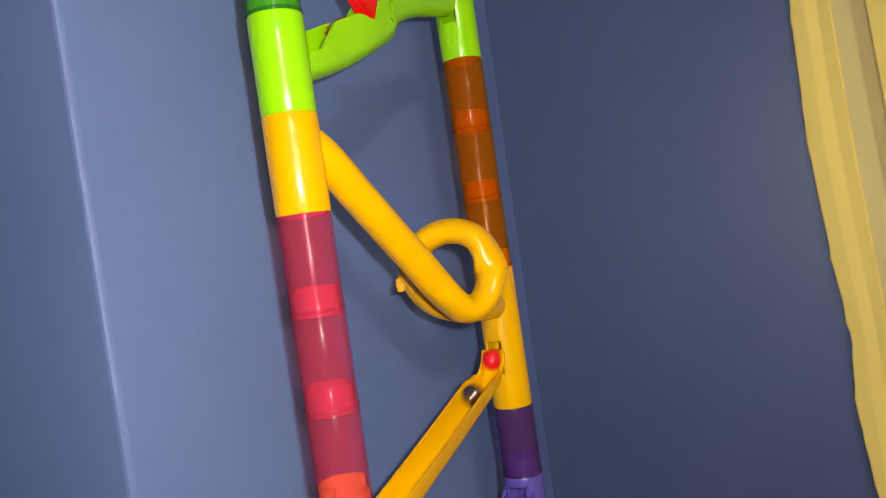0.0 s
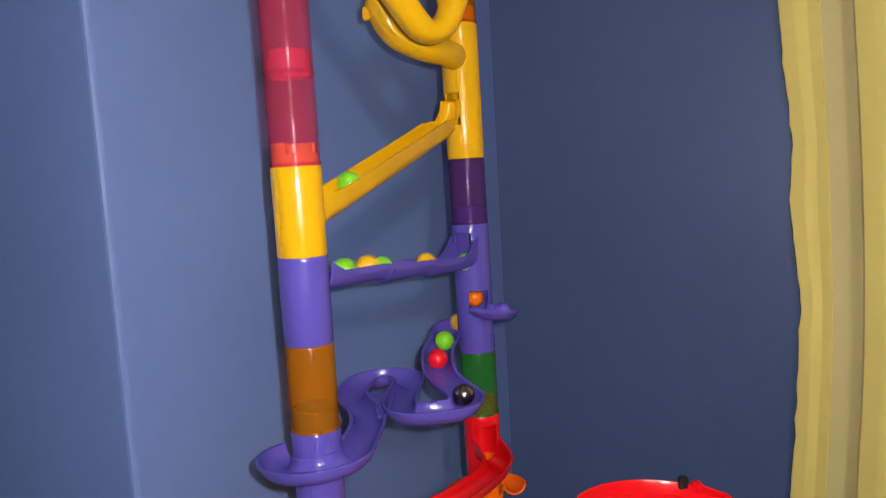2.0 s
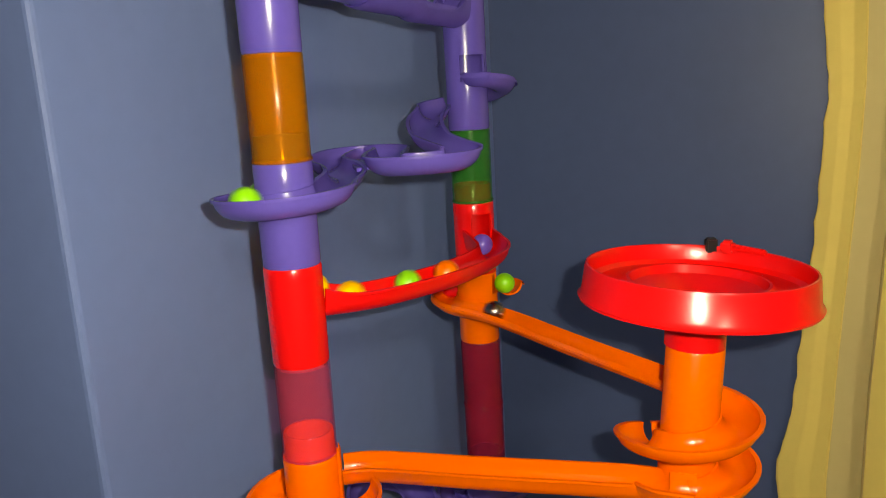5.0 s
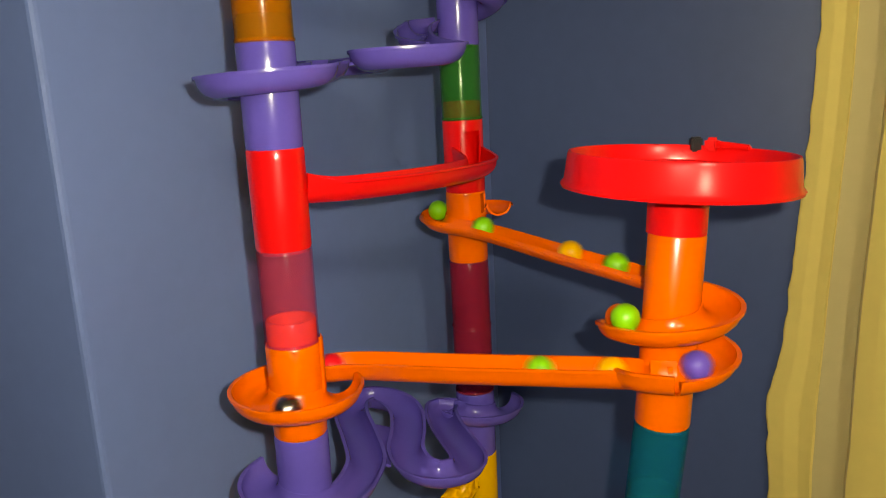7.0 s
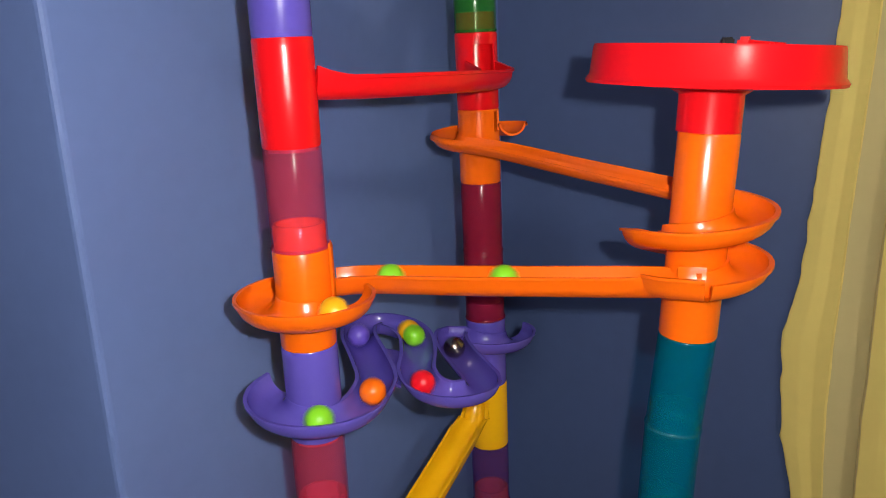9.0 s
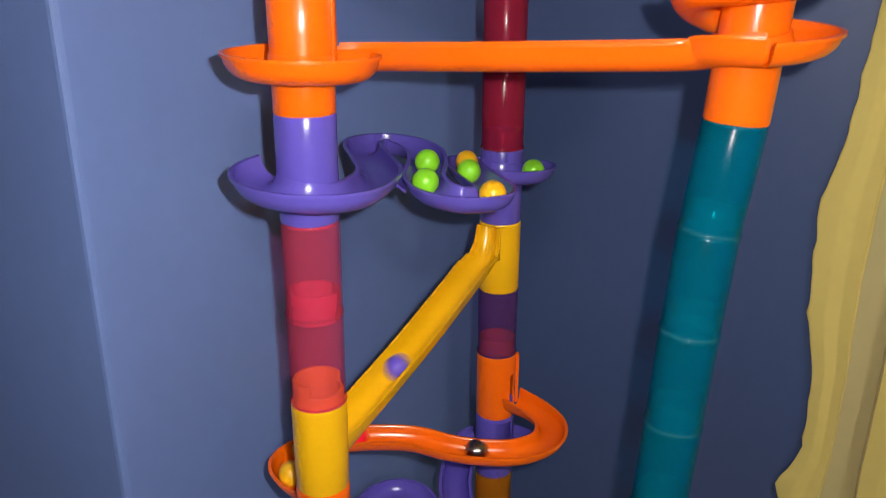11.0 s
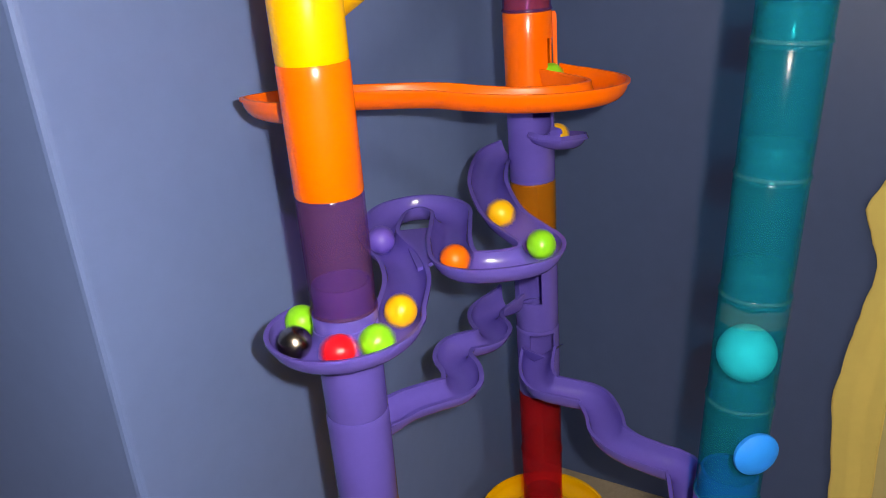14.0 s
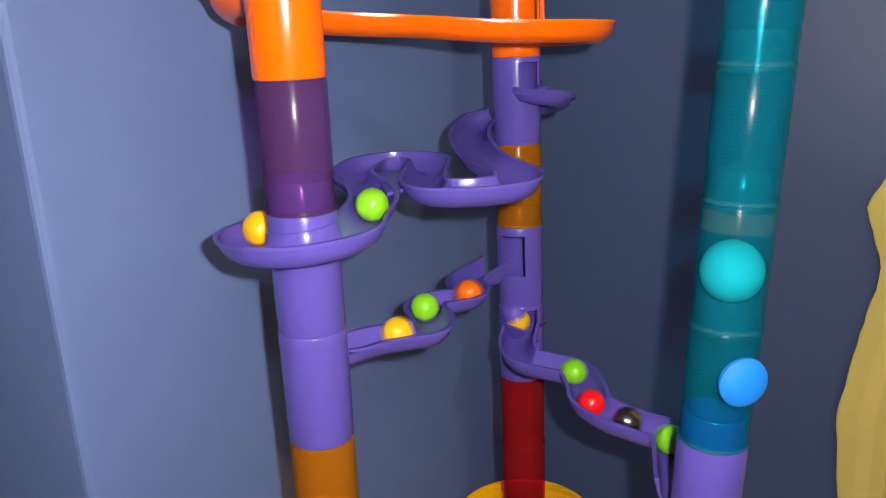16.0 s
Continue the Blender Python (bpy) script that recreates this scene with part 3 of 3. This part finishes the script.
g = piece("straight_chute", "c", 11, "orange straight chute with a spiral and a ring end", "marble run chute", "chutes of the marble run")
connector(g, "c", 9, 11, ORANGE)
connector(g, "a", 10, 11, ORANGE, [(20, 28, 10.3, 10.75)])
wpart("guard", hood("a", 9.95, 10.55, 4, 16), ORANGE, g)
H8 = arc("c", 80, -150, 9.80, 10.02, 0.0275) + arc("c", -172, -244, 10.05, 10.26, 0.0285)
H8B = arc("c", 110, -95, 10.28, 10.46, 0.0275)
trough(g, H8, ORANGE, gutter(0.0100, 0.000), "spiral")
trough(g, H8B, ORANGE, gutter(0.0100, 0.000), "spiral")
P8 = [around("c", 10.46, -95, 0.0275), around("c", 10.465, -130, 0.0275), (0.182, -0.010, 10.54), (0.10, 0.016, 10.62), (0.035, 0.036, 10.67), (0.012, 0.036, 10.68)]
trough(g, P8, ORANGE, gutter(0.0098, 0.003))
R8 = arc("a", 100, 370, 10.62, 10.73)
trough(g, arc("a", 75, 395, 10.63, 10.70), ORANGE, gutter(0.0102, 0.001), "ring")
lane("spiral_8", H8 + H8B, lift=BALL + 0.0045)
lane("straight_8", P8[1:] + R8 + [around("a", 10.78, 20, 0.013), (*axis("a", 10.9), 10.9)])

# -- red bowl on c --
g = piece("bowl", "c", 9, "large round red funnel bowl on top of a tower", "marble run bowl")


def zz(n):
    return (9 - n) * U


bm = lathe([(0.0165, zz(9.0)), (0.0165, zz(8.66)), (0.022, zz(8.615)), (0.0560, zz(8.575)), (0.0610, zz(8.550)), (0.0645, zz(8.57)), (0.0652, zz(8.54)), (0.0632, zz(8.49)), (0.0618, zz(8.25)), (0.0612, zz(8.22)),
            (0.0600, zz(8.22)), (0.0592, zz(8.25)), (0.0582, zz(8.38)), (0.0555, zz(8.42)), (0.0410, zz(8.40)), (0.0385, zz(8.36)), (0.0370, zz(8.36)), (0.0350, zz(8.44)), (0.020, zz(8.54)), (0.0145, zz(8.64)), (0.0145, zz(9.0))], 72)
for v in bm.verts:
    if v.co.z > zz(8.64):
        v.co.x, v.co.y = v.co.x + 0.001, v.co.y + 0.005
bmesh.ops.transform(bm, matrix=tilt("c", 9), verts=bm.verts)
wpart("basin", bm, RED, g)
cx, cy = axis("c", 8.1)
bm = prism([(-0.001, -0.004), (0.007, -0.003), (0.007, 0.004), (-0.001, 0.004)], 0, 0.008)
bmesh.ops.bevel(bm, geom=bm.edges[:], offset=0.0018, segments=2, affect="EDGES")
bmesh.ops.transform(bm, matrix=Matrix.Translation((cx + 0.030, cy + 0.052, height(8.31))) @ pose(0, 0, 0, 0, 0, -35), verts=bm.verts)
wpart("lever", bm, RED, g)
bm = prism([(0.004, -0.002), (0.026, -0.002), (0.026, 0.002), (0.004, 0.002)], 0, 0.0035)
bmesh.ops.bevel(bm, geom=bm.edges[:], offset=0.001, segments=2, affect="EDGES")
bmesh.ops.transform(bm, matrix=Matrix.Translation((cx + 0.030, cy + 0.052, height(8.255))) @ pose(0, 0, 0, 0, 6, -38), verts=bm.verts)
wpart("lever_bar", bm, RED, g)
bm = prism([(-0.003, -0.003), (0.004, -0.003), (0.004, 0.003), (-0.003, 0.003)], 0, 0.009)
bmesh.ops.bevel(bm, geom=bm.edges[:], offset=0.001, segments=2, affect="EDGES")
bmesh.ops.transform(bm, matrix=Matrix.Translation((cx + 0.025, cy + 0.060, height(8.33))), verts=bm.verts)
wpart("lever_tip", bm, BLACK, g, "small black lever tip")

# -- purple winding tray from a to b --
g = piece("winding_tray", "a", 12, "purple winding tray with a wide ring on a tower", "marble run tray", "winding trays of the marble run")
connector(g, "a", 11, 12, PURPLE, [(120, 30, 11.3, 11.62)])
connector(g, "b", 12, 13, PURPLE, [(70, 30, 12.15, 12.5)])
R9 = arc("a", 140, 315, 11.68, 11.80) + [around("a", 11.82, 345, 0.0280), (0.0320, 0.014, 11.84)]
S9 = [(0.0325, 0.038), (0.0235, 0.075), (0.0125, 0.115), (0.011, 0.142), (0.022, 0.157), (0.040, 0.150), (0.052, 0.130), (0.056, 0.100), (0.056, 0.070), (0.064, 0.050), (0.080, 0.043), (0.096, 0.052), (0.099, 0.068), (0.092, 0.094), (0.084, 0.122), (0.079, 0.148), (0.079, 0.168)]
S9 = [(x, y, 11.86 + 0.40 * i / (len(S9) - 1)) for i, (x, y) in enumerate(S9)]
E9 = arc("b", 215, 395, 12.30, 12.44, 0.0275)
P9 = tray(g, R9, S9, E9, PURPLE)
wpart("web", slope_web([(0.022, 0.112, 11.84), (0.044, 0.112, 11.94), (0.044, 0.085, 11.96), (0.046, 0.058, 11.98), (0.040, 0.050, 11.86), (0.034, 0.082, 11.84)]), PURPLE, g)
lane("tray_9", [(*axis("a", 11.5), 11.56), around("a", 11.60, 130, 0.014)] + P9 + [around("b", 12.46, 60, 0.013), (*axis("b", 12.6), 12.6)])
for n in (12, 13):
    clear_tube("a", n, PINK_T, "pink see-through")

# -- yellow chute from b to a --
g = piece("chute", "a", 15, "bright yellow steep chute between two towers", "marble run chute", "chutes of the marble run")
connector(g, "b", 13, 14, YELLOW, [(-122, 28, 13.03, 13.5)])
connector(g, "a", 14, 15, YELLOW, [(AB, 24, 14.2, 14.6)], notch=(40, 262))
P10 = [along("b", "a", 0.0110, 13.04, 0.0015), along("b", "a", 0.0138, 13.24, 0.0015), along("b", "a", 0.0200, 13.44, 0.0005), along("b", "a", 0.035, 13.61, -0.001), along("b", "a", 0.12, 14.16, -0.002), along("b", "a", 0.203, 14.67)]
trough(g, P10, YELLOW, throat(0.0100, 0.004, 0.004))
lane("chute_10", [along("b", "a", 0.003, 12.95)] + P10[1:])
clear_tube("b", 14, DPURPLE_T, "dark violet see-through")

# -- orange curved chute from behind a to b --
g = piece("curved_chute", "b", 16, "orange curved chute that sweeps round between two towers", "marble run chute", "chutes of the marble run")
connector(g, "a", 15, 16, ORANGE, [(95, 26, 15.1, 15.46)])
connector(g, "b", 15, 16, ORANGE, [(-20, 28, 15.3, 15.86)])
P11 = [(-0.002, 0.016, 15.45), (-0.018, 0.026, 15.46), (-0.032, 0.042, 15.48), (-0.034, 0.062, 15.54), (-0.019, 0.086, 15.60), (0.012, 0.100, 15.66), (0.045, 0.104, 15.70), (0.070, 0.098, 15.74), (0.096, 0.096, 15.78), (0.124, 0.100, 15.80),
       (0.145, 0.116, 15.82), (0.150, 0.140, 15.84), (0.140, 0.163, 15.86), (0.122, 0.180, 15.88)]
trough(g, P11, ORANGE, scoop(0.0098, 0.001, 0.003, 0.004, 0.05, 0.14))
wpart("guard", hood("b", 15.02, 15.80, -4, 9, r1=TUBE + 0.0028), ORANGE, g)
lane("orange_11", [(*axis("a", 15.3), 15.36), around("a", 15.42, 95, 0.010)] + P11)

# -- purple winding tray from b to a, with its cup --
g = piece("winding_tray", "a", 18, "purple winding tray with a cup and a round ring", "marble run tray", "winding trays of the marble run")
connector(g, "b", 16, 17, PURPLE, [(-60, 34, 16.06, 16.4)])
connector(g, "a", 17, 18, PURPLE, [(105, 30, 17.2, 17.5)])
P12C = [(*axis("b", 16.3), 16.36), around("b", 16.48, -70, 0.014)] + arc("b", -60, 105, 16.50, 16.82)
trough(g, P12C[1:], PURPLE, gutter(0.0090, -0.002), "cup")
lane("cup_12", [(*axis("b", 16.0), 16.05)] + P12C)
P12 = tray(g, arc("b", 115, 175, 16.84, 16.90, 0.0268, 3), s_points(16.93, 17.24), arc("a", 12, -225, 17.26, 17.36), PURPLE, narrowing)
wpart("web", slope_web([(0.018, 0.112, 17.07), (0.040, 0.112, 17.06), (0.040, 0.085, 17.06), (0.041, 0.058, 17.06), (0.033, 0.052, 17.07), (0.026, 0.085, 17.07)]), PURPLE, g)
lane("tray_12", P12 + [around("a", 17.45, 115, 0.014), (*axis("a", 17.6), 17.6)])
clear_tube("a", 16, DPURPLE_T, "dark violet see-through")
clear_tube("b", 17, AMBER_T, "dark amber see-through")

# -- purple wavy chutes --
g = piece("wavy_chute", "a", 19, "purple wavy chute between two towers", "marble run chute", "chutes of the marble run")
connector(g, "a", 18, 19, PURPLE, [(50, 26, 18.1, 18.46)])
connector(g, "b", 18, 19, PURPLE, [(AB + 190, 30, 18.1, 18.6)])
P13 = [around("a", 18.46, 60, 0.013), (0.022, 0.029, 18.47), (0.038, 0.040, 18.50), (0.0515, 0.050, 18.53), (0.0525, 0.068, 18.55), (0.0475, 0.086, 18.57), (0.052, 0.103, 18.59), (0.068, 0.112, 18.61), (0.0745, 0.124, 18.63), (0.0705, 0.142, 18.65), (0.073, 0.160, 18.67), (0.090, 0.176, 18.70)]
trough(g, P13, PURPLE, scoop(0.0098, 0.000, 0.003, 0.007, 0.08, 0.16))
lane("wave_13", P13)
g = piece("wavy_chute", "b", 20, "purple wavy chute that runs down to the teal tower", "marble run chute", "chutes of the marble run")
connector(g, "b", 19, 20, PURPLE, [(-85, 36, 19.05, 19.5)])
connector(g, "c", 19, 20, PURPLE, [(120, 26, 19.3, 19.8)])
P14 = [around("b", 19.42, -95, 0.010), (0.109, 0.172, 19.45), (0.1045, 0.150, 19.50), (0.108, 0.134, 19.54), (0.123, 0.127, 19.57), (0.138, 0.120, 19.60), (0.143, 0.100, 19.63), (0.1435, 0.083, 19.66), (0.154, 0.069, 19.69), (0.168, 0.060, 19.72), (0.182, 0.047, 19.75), around("c", 19.78, 125, 0.014)]
trough(g, P14, PURPLE, scoop(0.0098, 0.002, 0.006, 0.004, 0.14, 0.1))
lane("wave_14", P14 + [(*axis("c", 19.9), 19.9)])
for n in range(19, 24):
    clear_tube("a", n, AMBER_T, "amber see-through")
for n in range(20, 24):
    clear_tube("b", n, REDDISH_T, "red see-through")
for n in range(11, 19):
    clear_tube("c", n, TEAL_T, "teal see-through")
for n in range(20, 24):
    clear_tube("c", n, TEAL_T, "teal see-through")
g = piece("ring_tray", "b", 22, "yellow round ring tray low on a tower", "marble run tray")
trough(g, arc("b", 0, 350, 22.32, 22.34, 0.040), YELLOW, gutter(0.0098, 0.001), "ring")
bm = prism([(0.012, -0.004), (0.032, -0.004), (0.032, 0.004), (0.012, 0.004)], -0.002, 0.002)
bmesh.ops.transform(bm, matrix=Matrix.Translation((*axis("b", 22.2), height(22.2))), verts=bm.verts)
wpart("arm", bm, YELLOW, g)
for tw in "abc":
    g = piece("base", tw, 24.9, "round yellow foot of a marble run tower on the floor", "marble run base", "feet of the towers")
    h0 = height(24.0)
    bm = lathe([(0.0165, h0), (0.0165, 0.008), (0.045, 0.004), (0.046, 0.0002), (0.0120, 0.0002), (0.0120, h0)], 40)
    x, y = axis(tw, 24)
    bmesh.ops.transform(bm, matrix=Matrix.Translation((x, y, 0)), verts=bm.verts)
    wpart("foot", bm, YELLOW, g)


# ---- balls ----
def sphere(name, r, material, place, label, group="marbles"):
    bm = bmesh.new()
    bmesh.ops.create_uvsphere(bm, u_segments=24, v_segments=14, radius=r)
    ob = mesh_object(name, bm, material)
    ob.location = place
    return tagged(ob, label, "ball", group)


sphere("rubber_ball", 0.0138, BALL_MATS["cyan"][0], (*axis("c", 17.55), height(17.55)), BALL_MATS["cyan"][1], "stuck balls")
x, y, n = around("c", 18.35, -77, 0.0190)
bm = lathe([(0.0001, 0.003), (0.005, 0.0027), (0.009, 0.0016), (0.0112, -0.0002), (0.0114, -0.0016), (0.0106, -0.003), (0.0001, -0.003)], 32)
disc = mesh_object("foam_disc", bm, BALL_MATS["blue"][0])
disc.matrix_world = Matrix.Translation((x, y, height(n))) @ pose(0, 0, 0, 90, 0, 11)
tagged(disc, "bright blue round foam disc stuck on a teal tube", "disc")
bm = lathe([(TUBE + 0.0003, 0), (TUBE + 0.0009, 0.0004), (TUBE + 0.0005, 0.004), (TUBE + 0.0010, 0.0085), (TUBE + 0.0003, 0.009)], 26, True, radians(-165), radians(15))
for v in bm.verts:
    k = 1 + 0.03 * noise.noise(v.co * 420)
    v.co.x, v.co.y = v.co.x * max(1, k), v.co.y * max(1, k)
    v.co.z += 0.0012 * noise.noise(v.co * 160)
bmesh.ops.transform(bm, matrix=tilt("c", 17.20), verts=bm.verts)
tagged(mesh_object("tape", bm, TAPE), "crumpled clear sticky tape round a teal tube", "tape")


# ---- the marbles that run down the towers ----
# one long way: down inside the first tower, then lane by lane
WAY = [Vector((0, 0, height(n))) for n in (-3.8, -2, -0.5)] + [p for name, lane_points in ROUTE for p in lane_points]
WAY += [Vector((*axis("c", n), height(n))) for n in (20.5, 23.0)]
FAR = [0.0]
for a, b in zip(WAY, WAY[1:]):
    FAR.append(FAR[-1] + (b - a).length)
FAR = np.array(FAR) - FAR[3]
WAY_XYZ = np.array([tuple(p) for p in WAY])


def on_way(s):
    return [float(np.interp(s, FAR, WAY_XYZ[:, k])) for k in range(3)]


# for each marble: its colour, and how far along the way it is at which second
TIMETABLE = {
    "a": ("steel", [(0, 0.49), (0.2, 0.64), (1, 0.818), (1.5, 0.992), (2, 1.194), (2.2, 1.288), (2.5, 1.408), (2.8, 1.51), (3, 1.57), (3.1, 1.627), (3.4, 1.702), (3.7, 1.747), (5.8, 2.38), (6, 2.452), (6.5, 2.67), (7, 2.888), (8, 3.13), (8.1, 3.238), (10.8, 4.165), (11, 4.222), (12.5, 4.666), (12.8, 4.77), (13, 4.802), (13.2, 4.848), (13.5, 4.948), (13.6, 4.955), (14, 5.074), (14.5, 5.179), (15, 5.346), (15.5, 5.468), (16, 5.586)]),
    "b": ("red", [(0, 0.446), (0.38, 0.64), (1, 0.784), (1.5, 0.934), (2, 1.124), (2.2, 1.217), (2.5, 1.352), (2.8, 1.418), (3, 1.52), (3.1, 1.538), (3.4, 1.697), (3.75, 1.729), (5.8, 2.282), (6, 2.366), (6.5, 2.554), (7, 2.786), (7.4, 2.902), (7.5, 2.944), (8, 3.064), (8.1, 3.128), (10.3, 3.836), (10.5, 3.987), (10.8, 4.072), (11.5, 4.284), (12, 4.488), (12.5, 4.594), (12.8, 4.726), (13, 4.786), (13.2, 4.823), (13.5, 4.936), (13.6, 4.941), (14, 5.046), (14.5, 5.173), (15, 5.334), (15.5, 5.448), (16, 5.56)]),
    "c": ("green", [(0, 0.282), (0.5, 0.56), (0.7, 0.645), (1, 0.762), (1.5, 0.882), (2, 1.09), (2.2, 1.162), (2.5, 1.306), (2.8, 1.403), (3, 1.478), (3.1, 1.514), (3.45, 1.692), (3.9, 1.729), (5.8, 2.191), (6, 2.256), (6.5, 2.45), (7, 2.652), (7.4, 2.839), (7.5, 2.878), (10.3, 3.741), (10.5, 3.928), (11.5, 4.254), (12, 4.394), (12.5, 4.558), (12.8, 4.703), (13, 4.756), (13.2, 4.802), (13.5, 4.91), (13.6, 4.913), (14, 5.028), (14.55, 5.166), (15, 5.252), (15.5, 5.396), (16, 5.522)]),
    "d": ("yellow", [(0, 0.165), (0.5, 0.448), (0.72, 0.634), (1.5, 0.846), (2.2, 1.118), (2.5, 1.274), (2.8, 1.369), (3, 1.438), (3.1, 1.449), (3.5, 1.626), (5.8, 2.149), (6, 2.22), (6.5, 2.402), (7, 2.61), (7.5, 2.846), (10.5, 3.814), (10.76, 3.957), (11, 4.05), (11.5, 4.202), (12, 4.356), (12.8, 4.578), (13, 4.668), (13.2, 4.741), (13.5, 4.844), (13.6, 4.862), (14, 4.998), (14.6, 5.161), (15, 5.214), (15.5, 5.326), (16, 5.44)]),
    "e": ("purple", [(0, 0.227), (0.5, 0.431), (0.75, 0.64), (1.05, 0.668), (1.5, 0.833), (2.5, 1.156), (2.8, 1.348), (3.5, 1.534), (3.7, 1.645), (5.8, 2.129), (6, 2.188), (6.5, 2.374), (7, 2.558), (7.4, 2.744), (8, 2.948), (10.3, 3.663), (10.8, 3.746), (11, 3.892), (11.5, 4.14), (12, 4.266), (13.2, 4.591), (13.5, 4.726), (13.6, 4.752), (14, 4.904), (14.5, 5.022), (15.5, 5.252), (16, 5.434)]),
    "f": ("orange", [(0, 0.172), (0.5, 0.402), (0.85, 0.64), (1.12, 0.665), (1.5, 0.822), (2, 0.922), (2.2, 0.953), (2.5, 1.019), (2.8, 1.147), (3, 1.276), (3.1, 1.343), (3.5, 1.44), (3.7, 1.505), (6, 2.079), (6.5, 2.264), (7, 2.448), (7.4, 2.618), (7.5, 2.662), (8.1, 2.902), (10.3, 3.509), (10.5, 3.588), (10.8, 3.6), (11, 3.728), (11.5, 3.922), (12.5, 4.286), (13.5, 4.48), (14, 4.726), (14.5, 4.908), (15, 5.03), (16, 5.334)]),
    "g": ("green", [(0, 0.064), (1, 0.616), (1.5, 0.764), (2.2, 0.938), (2.5, 0.98), (2.8, 1.104), (3, 1.192), (3.1, 1.249), (3.5, 1.402), (3.7, 1.431), (6, 2.074), (6.5, 2.234), (7, 2.426), (7.4, 2.595), (7.5, 2.632), (8, 2.858), (8.1, 2.881), (10.3, 3.411), (10.5, 3.416), (11, 3.642), (11.5, 3.814), (12, 4.052), (12.5, 4.204), (12.8, 4.272), (13, 4.356), (13.5, 4.454), (14, 4.662), (14.5, 4.848), (15, 5.002), (16, 5.29)]),
    "h": ("yellow", [(0, -0.11), (1, 0.44), (1.5, 0.556), (2, 0.82), (2.2, 0.855), (2.5, 0.928), (2.8, 0.975), (3, 1.056), (3.1, 1.109), (3.5, 1.292), (3.7, 1.352), (5.8, 2.001), (6.5, 2.122), (7.4, 2.45), (8, 2.726), (8.1, 2.777), (10.5, 3.384), (11, 3.584), (11.5, 3.728), (12.5, 4.17), (12.8, 4.242), (13, 4.314), (13.5, 4.412), (13.6, 4.435), (14, 4.614), (14.5, 4.798), (15, 4.97), (15.5, 5.1), (16, 5.232)]),
    "i": ("green", [(0, -0.22), (1.5, 0.416), (2, 0.716), (2.2, 0.826), (2.8, 0.953), (3.1, 1.086), (3.5, 1.278), (3.7, 1.333), (6, 2.004), (6.5, 2.086), (7, 2.264), (7.4, 2.407), (7.5, 2.436), (8, 2.672), (8.1, 2.723), (10.3, 3.336), (10.5, 3.494), (11, 3.54), (11.5, 3.716), (12, 3.922), (12.5, 4.064), (12.8, 4.165), (13, 4.232), (13.2, 4.31), (13.5, 4.398), (13.6, 4.48), (14, 4.48), (14.5, 4.714), (15, 4.894), (15.5, 5.028), (16, 5.141)]),
    "j": ("yellow", [(0, -0.22), (2, 0.742), (2.2, 0.786), (2.5, 0.868), (2.8, 0.938), (3, 0.966), (3.5, 1.188), (3.7, 1.343), (6, 2.022), (6.5, 2.074), (7, 2.226), (7.4, 2.347), (7.5, 2.396), (8, 2.598), (8.1, 2.642), (10.3, 3.294), (10.5, 3.442), (11, 3.464), (11.5, 3.652), (12, 3.732), (13, 4.186), (13.2, 4.246), (13.5, 4.344), (14, 4.47), (14.5, 4.61), (15, 4.796), (15.5, 4.974), (16, 5.102)]),
    "k": ("green", [(0, -0.22), (1.5, 0.444), (2, 0.76), (2.2, 0.76), (2.5, 0.81), (2.8, 0.938), (3, 0.942), (3.1, 0.958), (3.5, 1.118), (3.7, 1.171), (5.8, 1.943), (6.5, 2.014), (7, 2.14), (7.5, 2.336), (8, 2.514), (8.1, 2.521), (10.3, 3.091), (10.5, 3.16), (11, 3.364), (11.5, 3.497), (12, 3.654), (12.5, 3.802), (13, 4.052), (13.5, 4.206), (13.6, 4.242), (14, 4.356), (14.5, 4.416), (15, 4.596), (15.5, 4.784), (16, 4.974)]),
    "l": ("green", [(0, -0.22), (2, 0.604), (2.5, 0.726), (2.8, 0.796), (3, 0.824), (3.1, 0.873), (3.7, 1.109), (5.8, 1.904), (6, 1.95), (6.5, 2.022), (7, 2.07), (7.4, 2.173), (7.5, 2.218), (8, 2.402), (8.1, 2.438), (10.3, 3.04), (10.5, 3.086), (11, 3.408), (11.5, 3.48), (12, 3.663), (12.5, 3.719), (16, 3.719)]),
    "m": ("green", [(0, 4.374), (12.5, 4.374), (12.8, 4.811), (13, 4.844), (13.2, 4.877), (13.5, 4.974), (13.6, 4.978), (14, 5.1), (14.5, 5.218), (15, 5.366), (15.5, 5.484), (16, 5.614)]),
}
MARBLES = []
for key, (colour, table) in TIMETABLE.items():
    material, label = BALL_MATS[colour]
    MARBLES.append((sphere("marble", BALL, material, on_way(table[0][1]), label + " rolling down the run"), table))

# ---- the phone's torch, carried beside the lens ----
torch = new("phone_torch")
torch.empty_display_size = 0.01
tagged(torch, "small white LED torch of a phone", "torch")
bm = lathe([(0.0001, 0.0), (0.005, 0.0), (0.005, -0.0006), (0.0001, -0.0006)], 20)
part("led", bm, GLOW, torch)
bm = lathe([(0.0055, -0.0010), (0.0075, -0.0010), (0.0075, 0.004), (0.0001, 0.004), (0.0001, 0.002), (0.0055, 0.002)], 20)
part("shell", bm, BLACK, torch)


def motions():
    beside = pose(0.026, 0.016, 0.004, 0, 6, 0)
    walk(torch, [(t, m @ beside) for t, m in PATH])
    for ob, table in MARBLES:
        ts, ss = [r[0] for r in table], [r[1] for r in table]
        rows = []
        for k in range(161):
            t = k / 10
            rows.append((t, pose(*on_way(float(np.interp(t, ts, ss))))))
        walk(ob, rows)


motions()
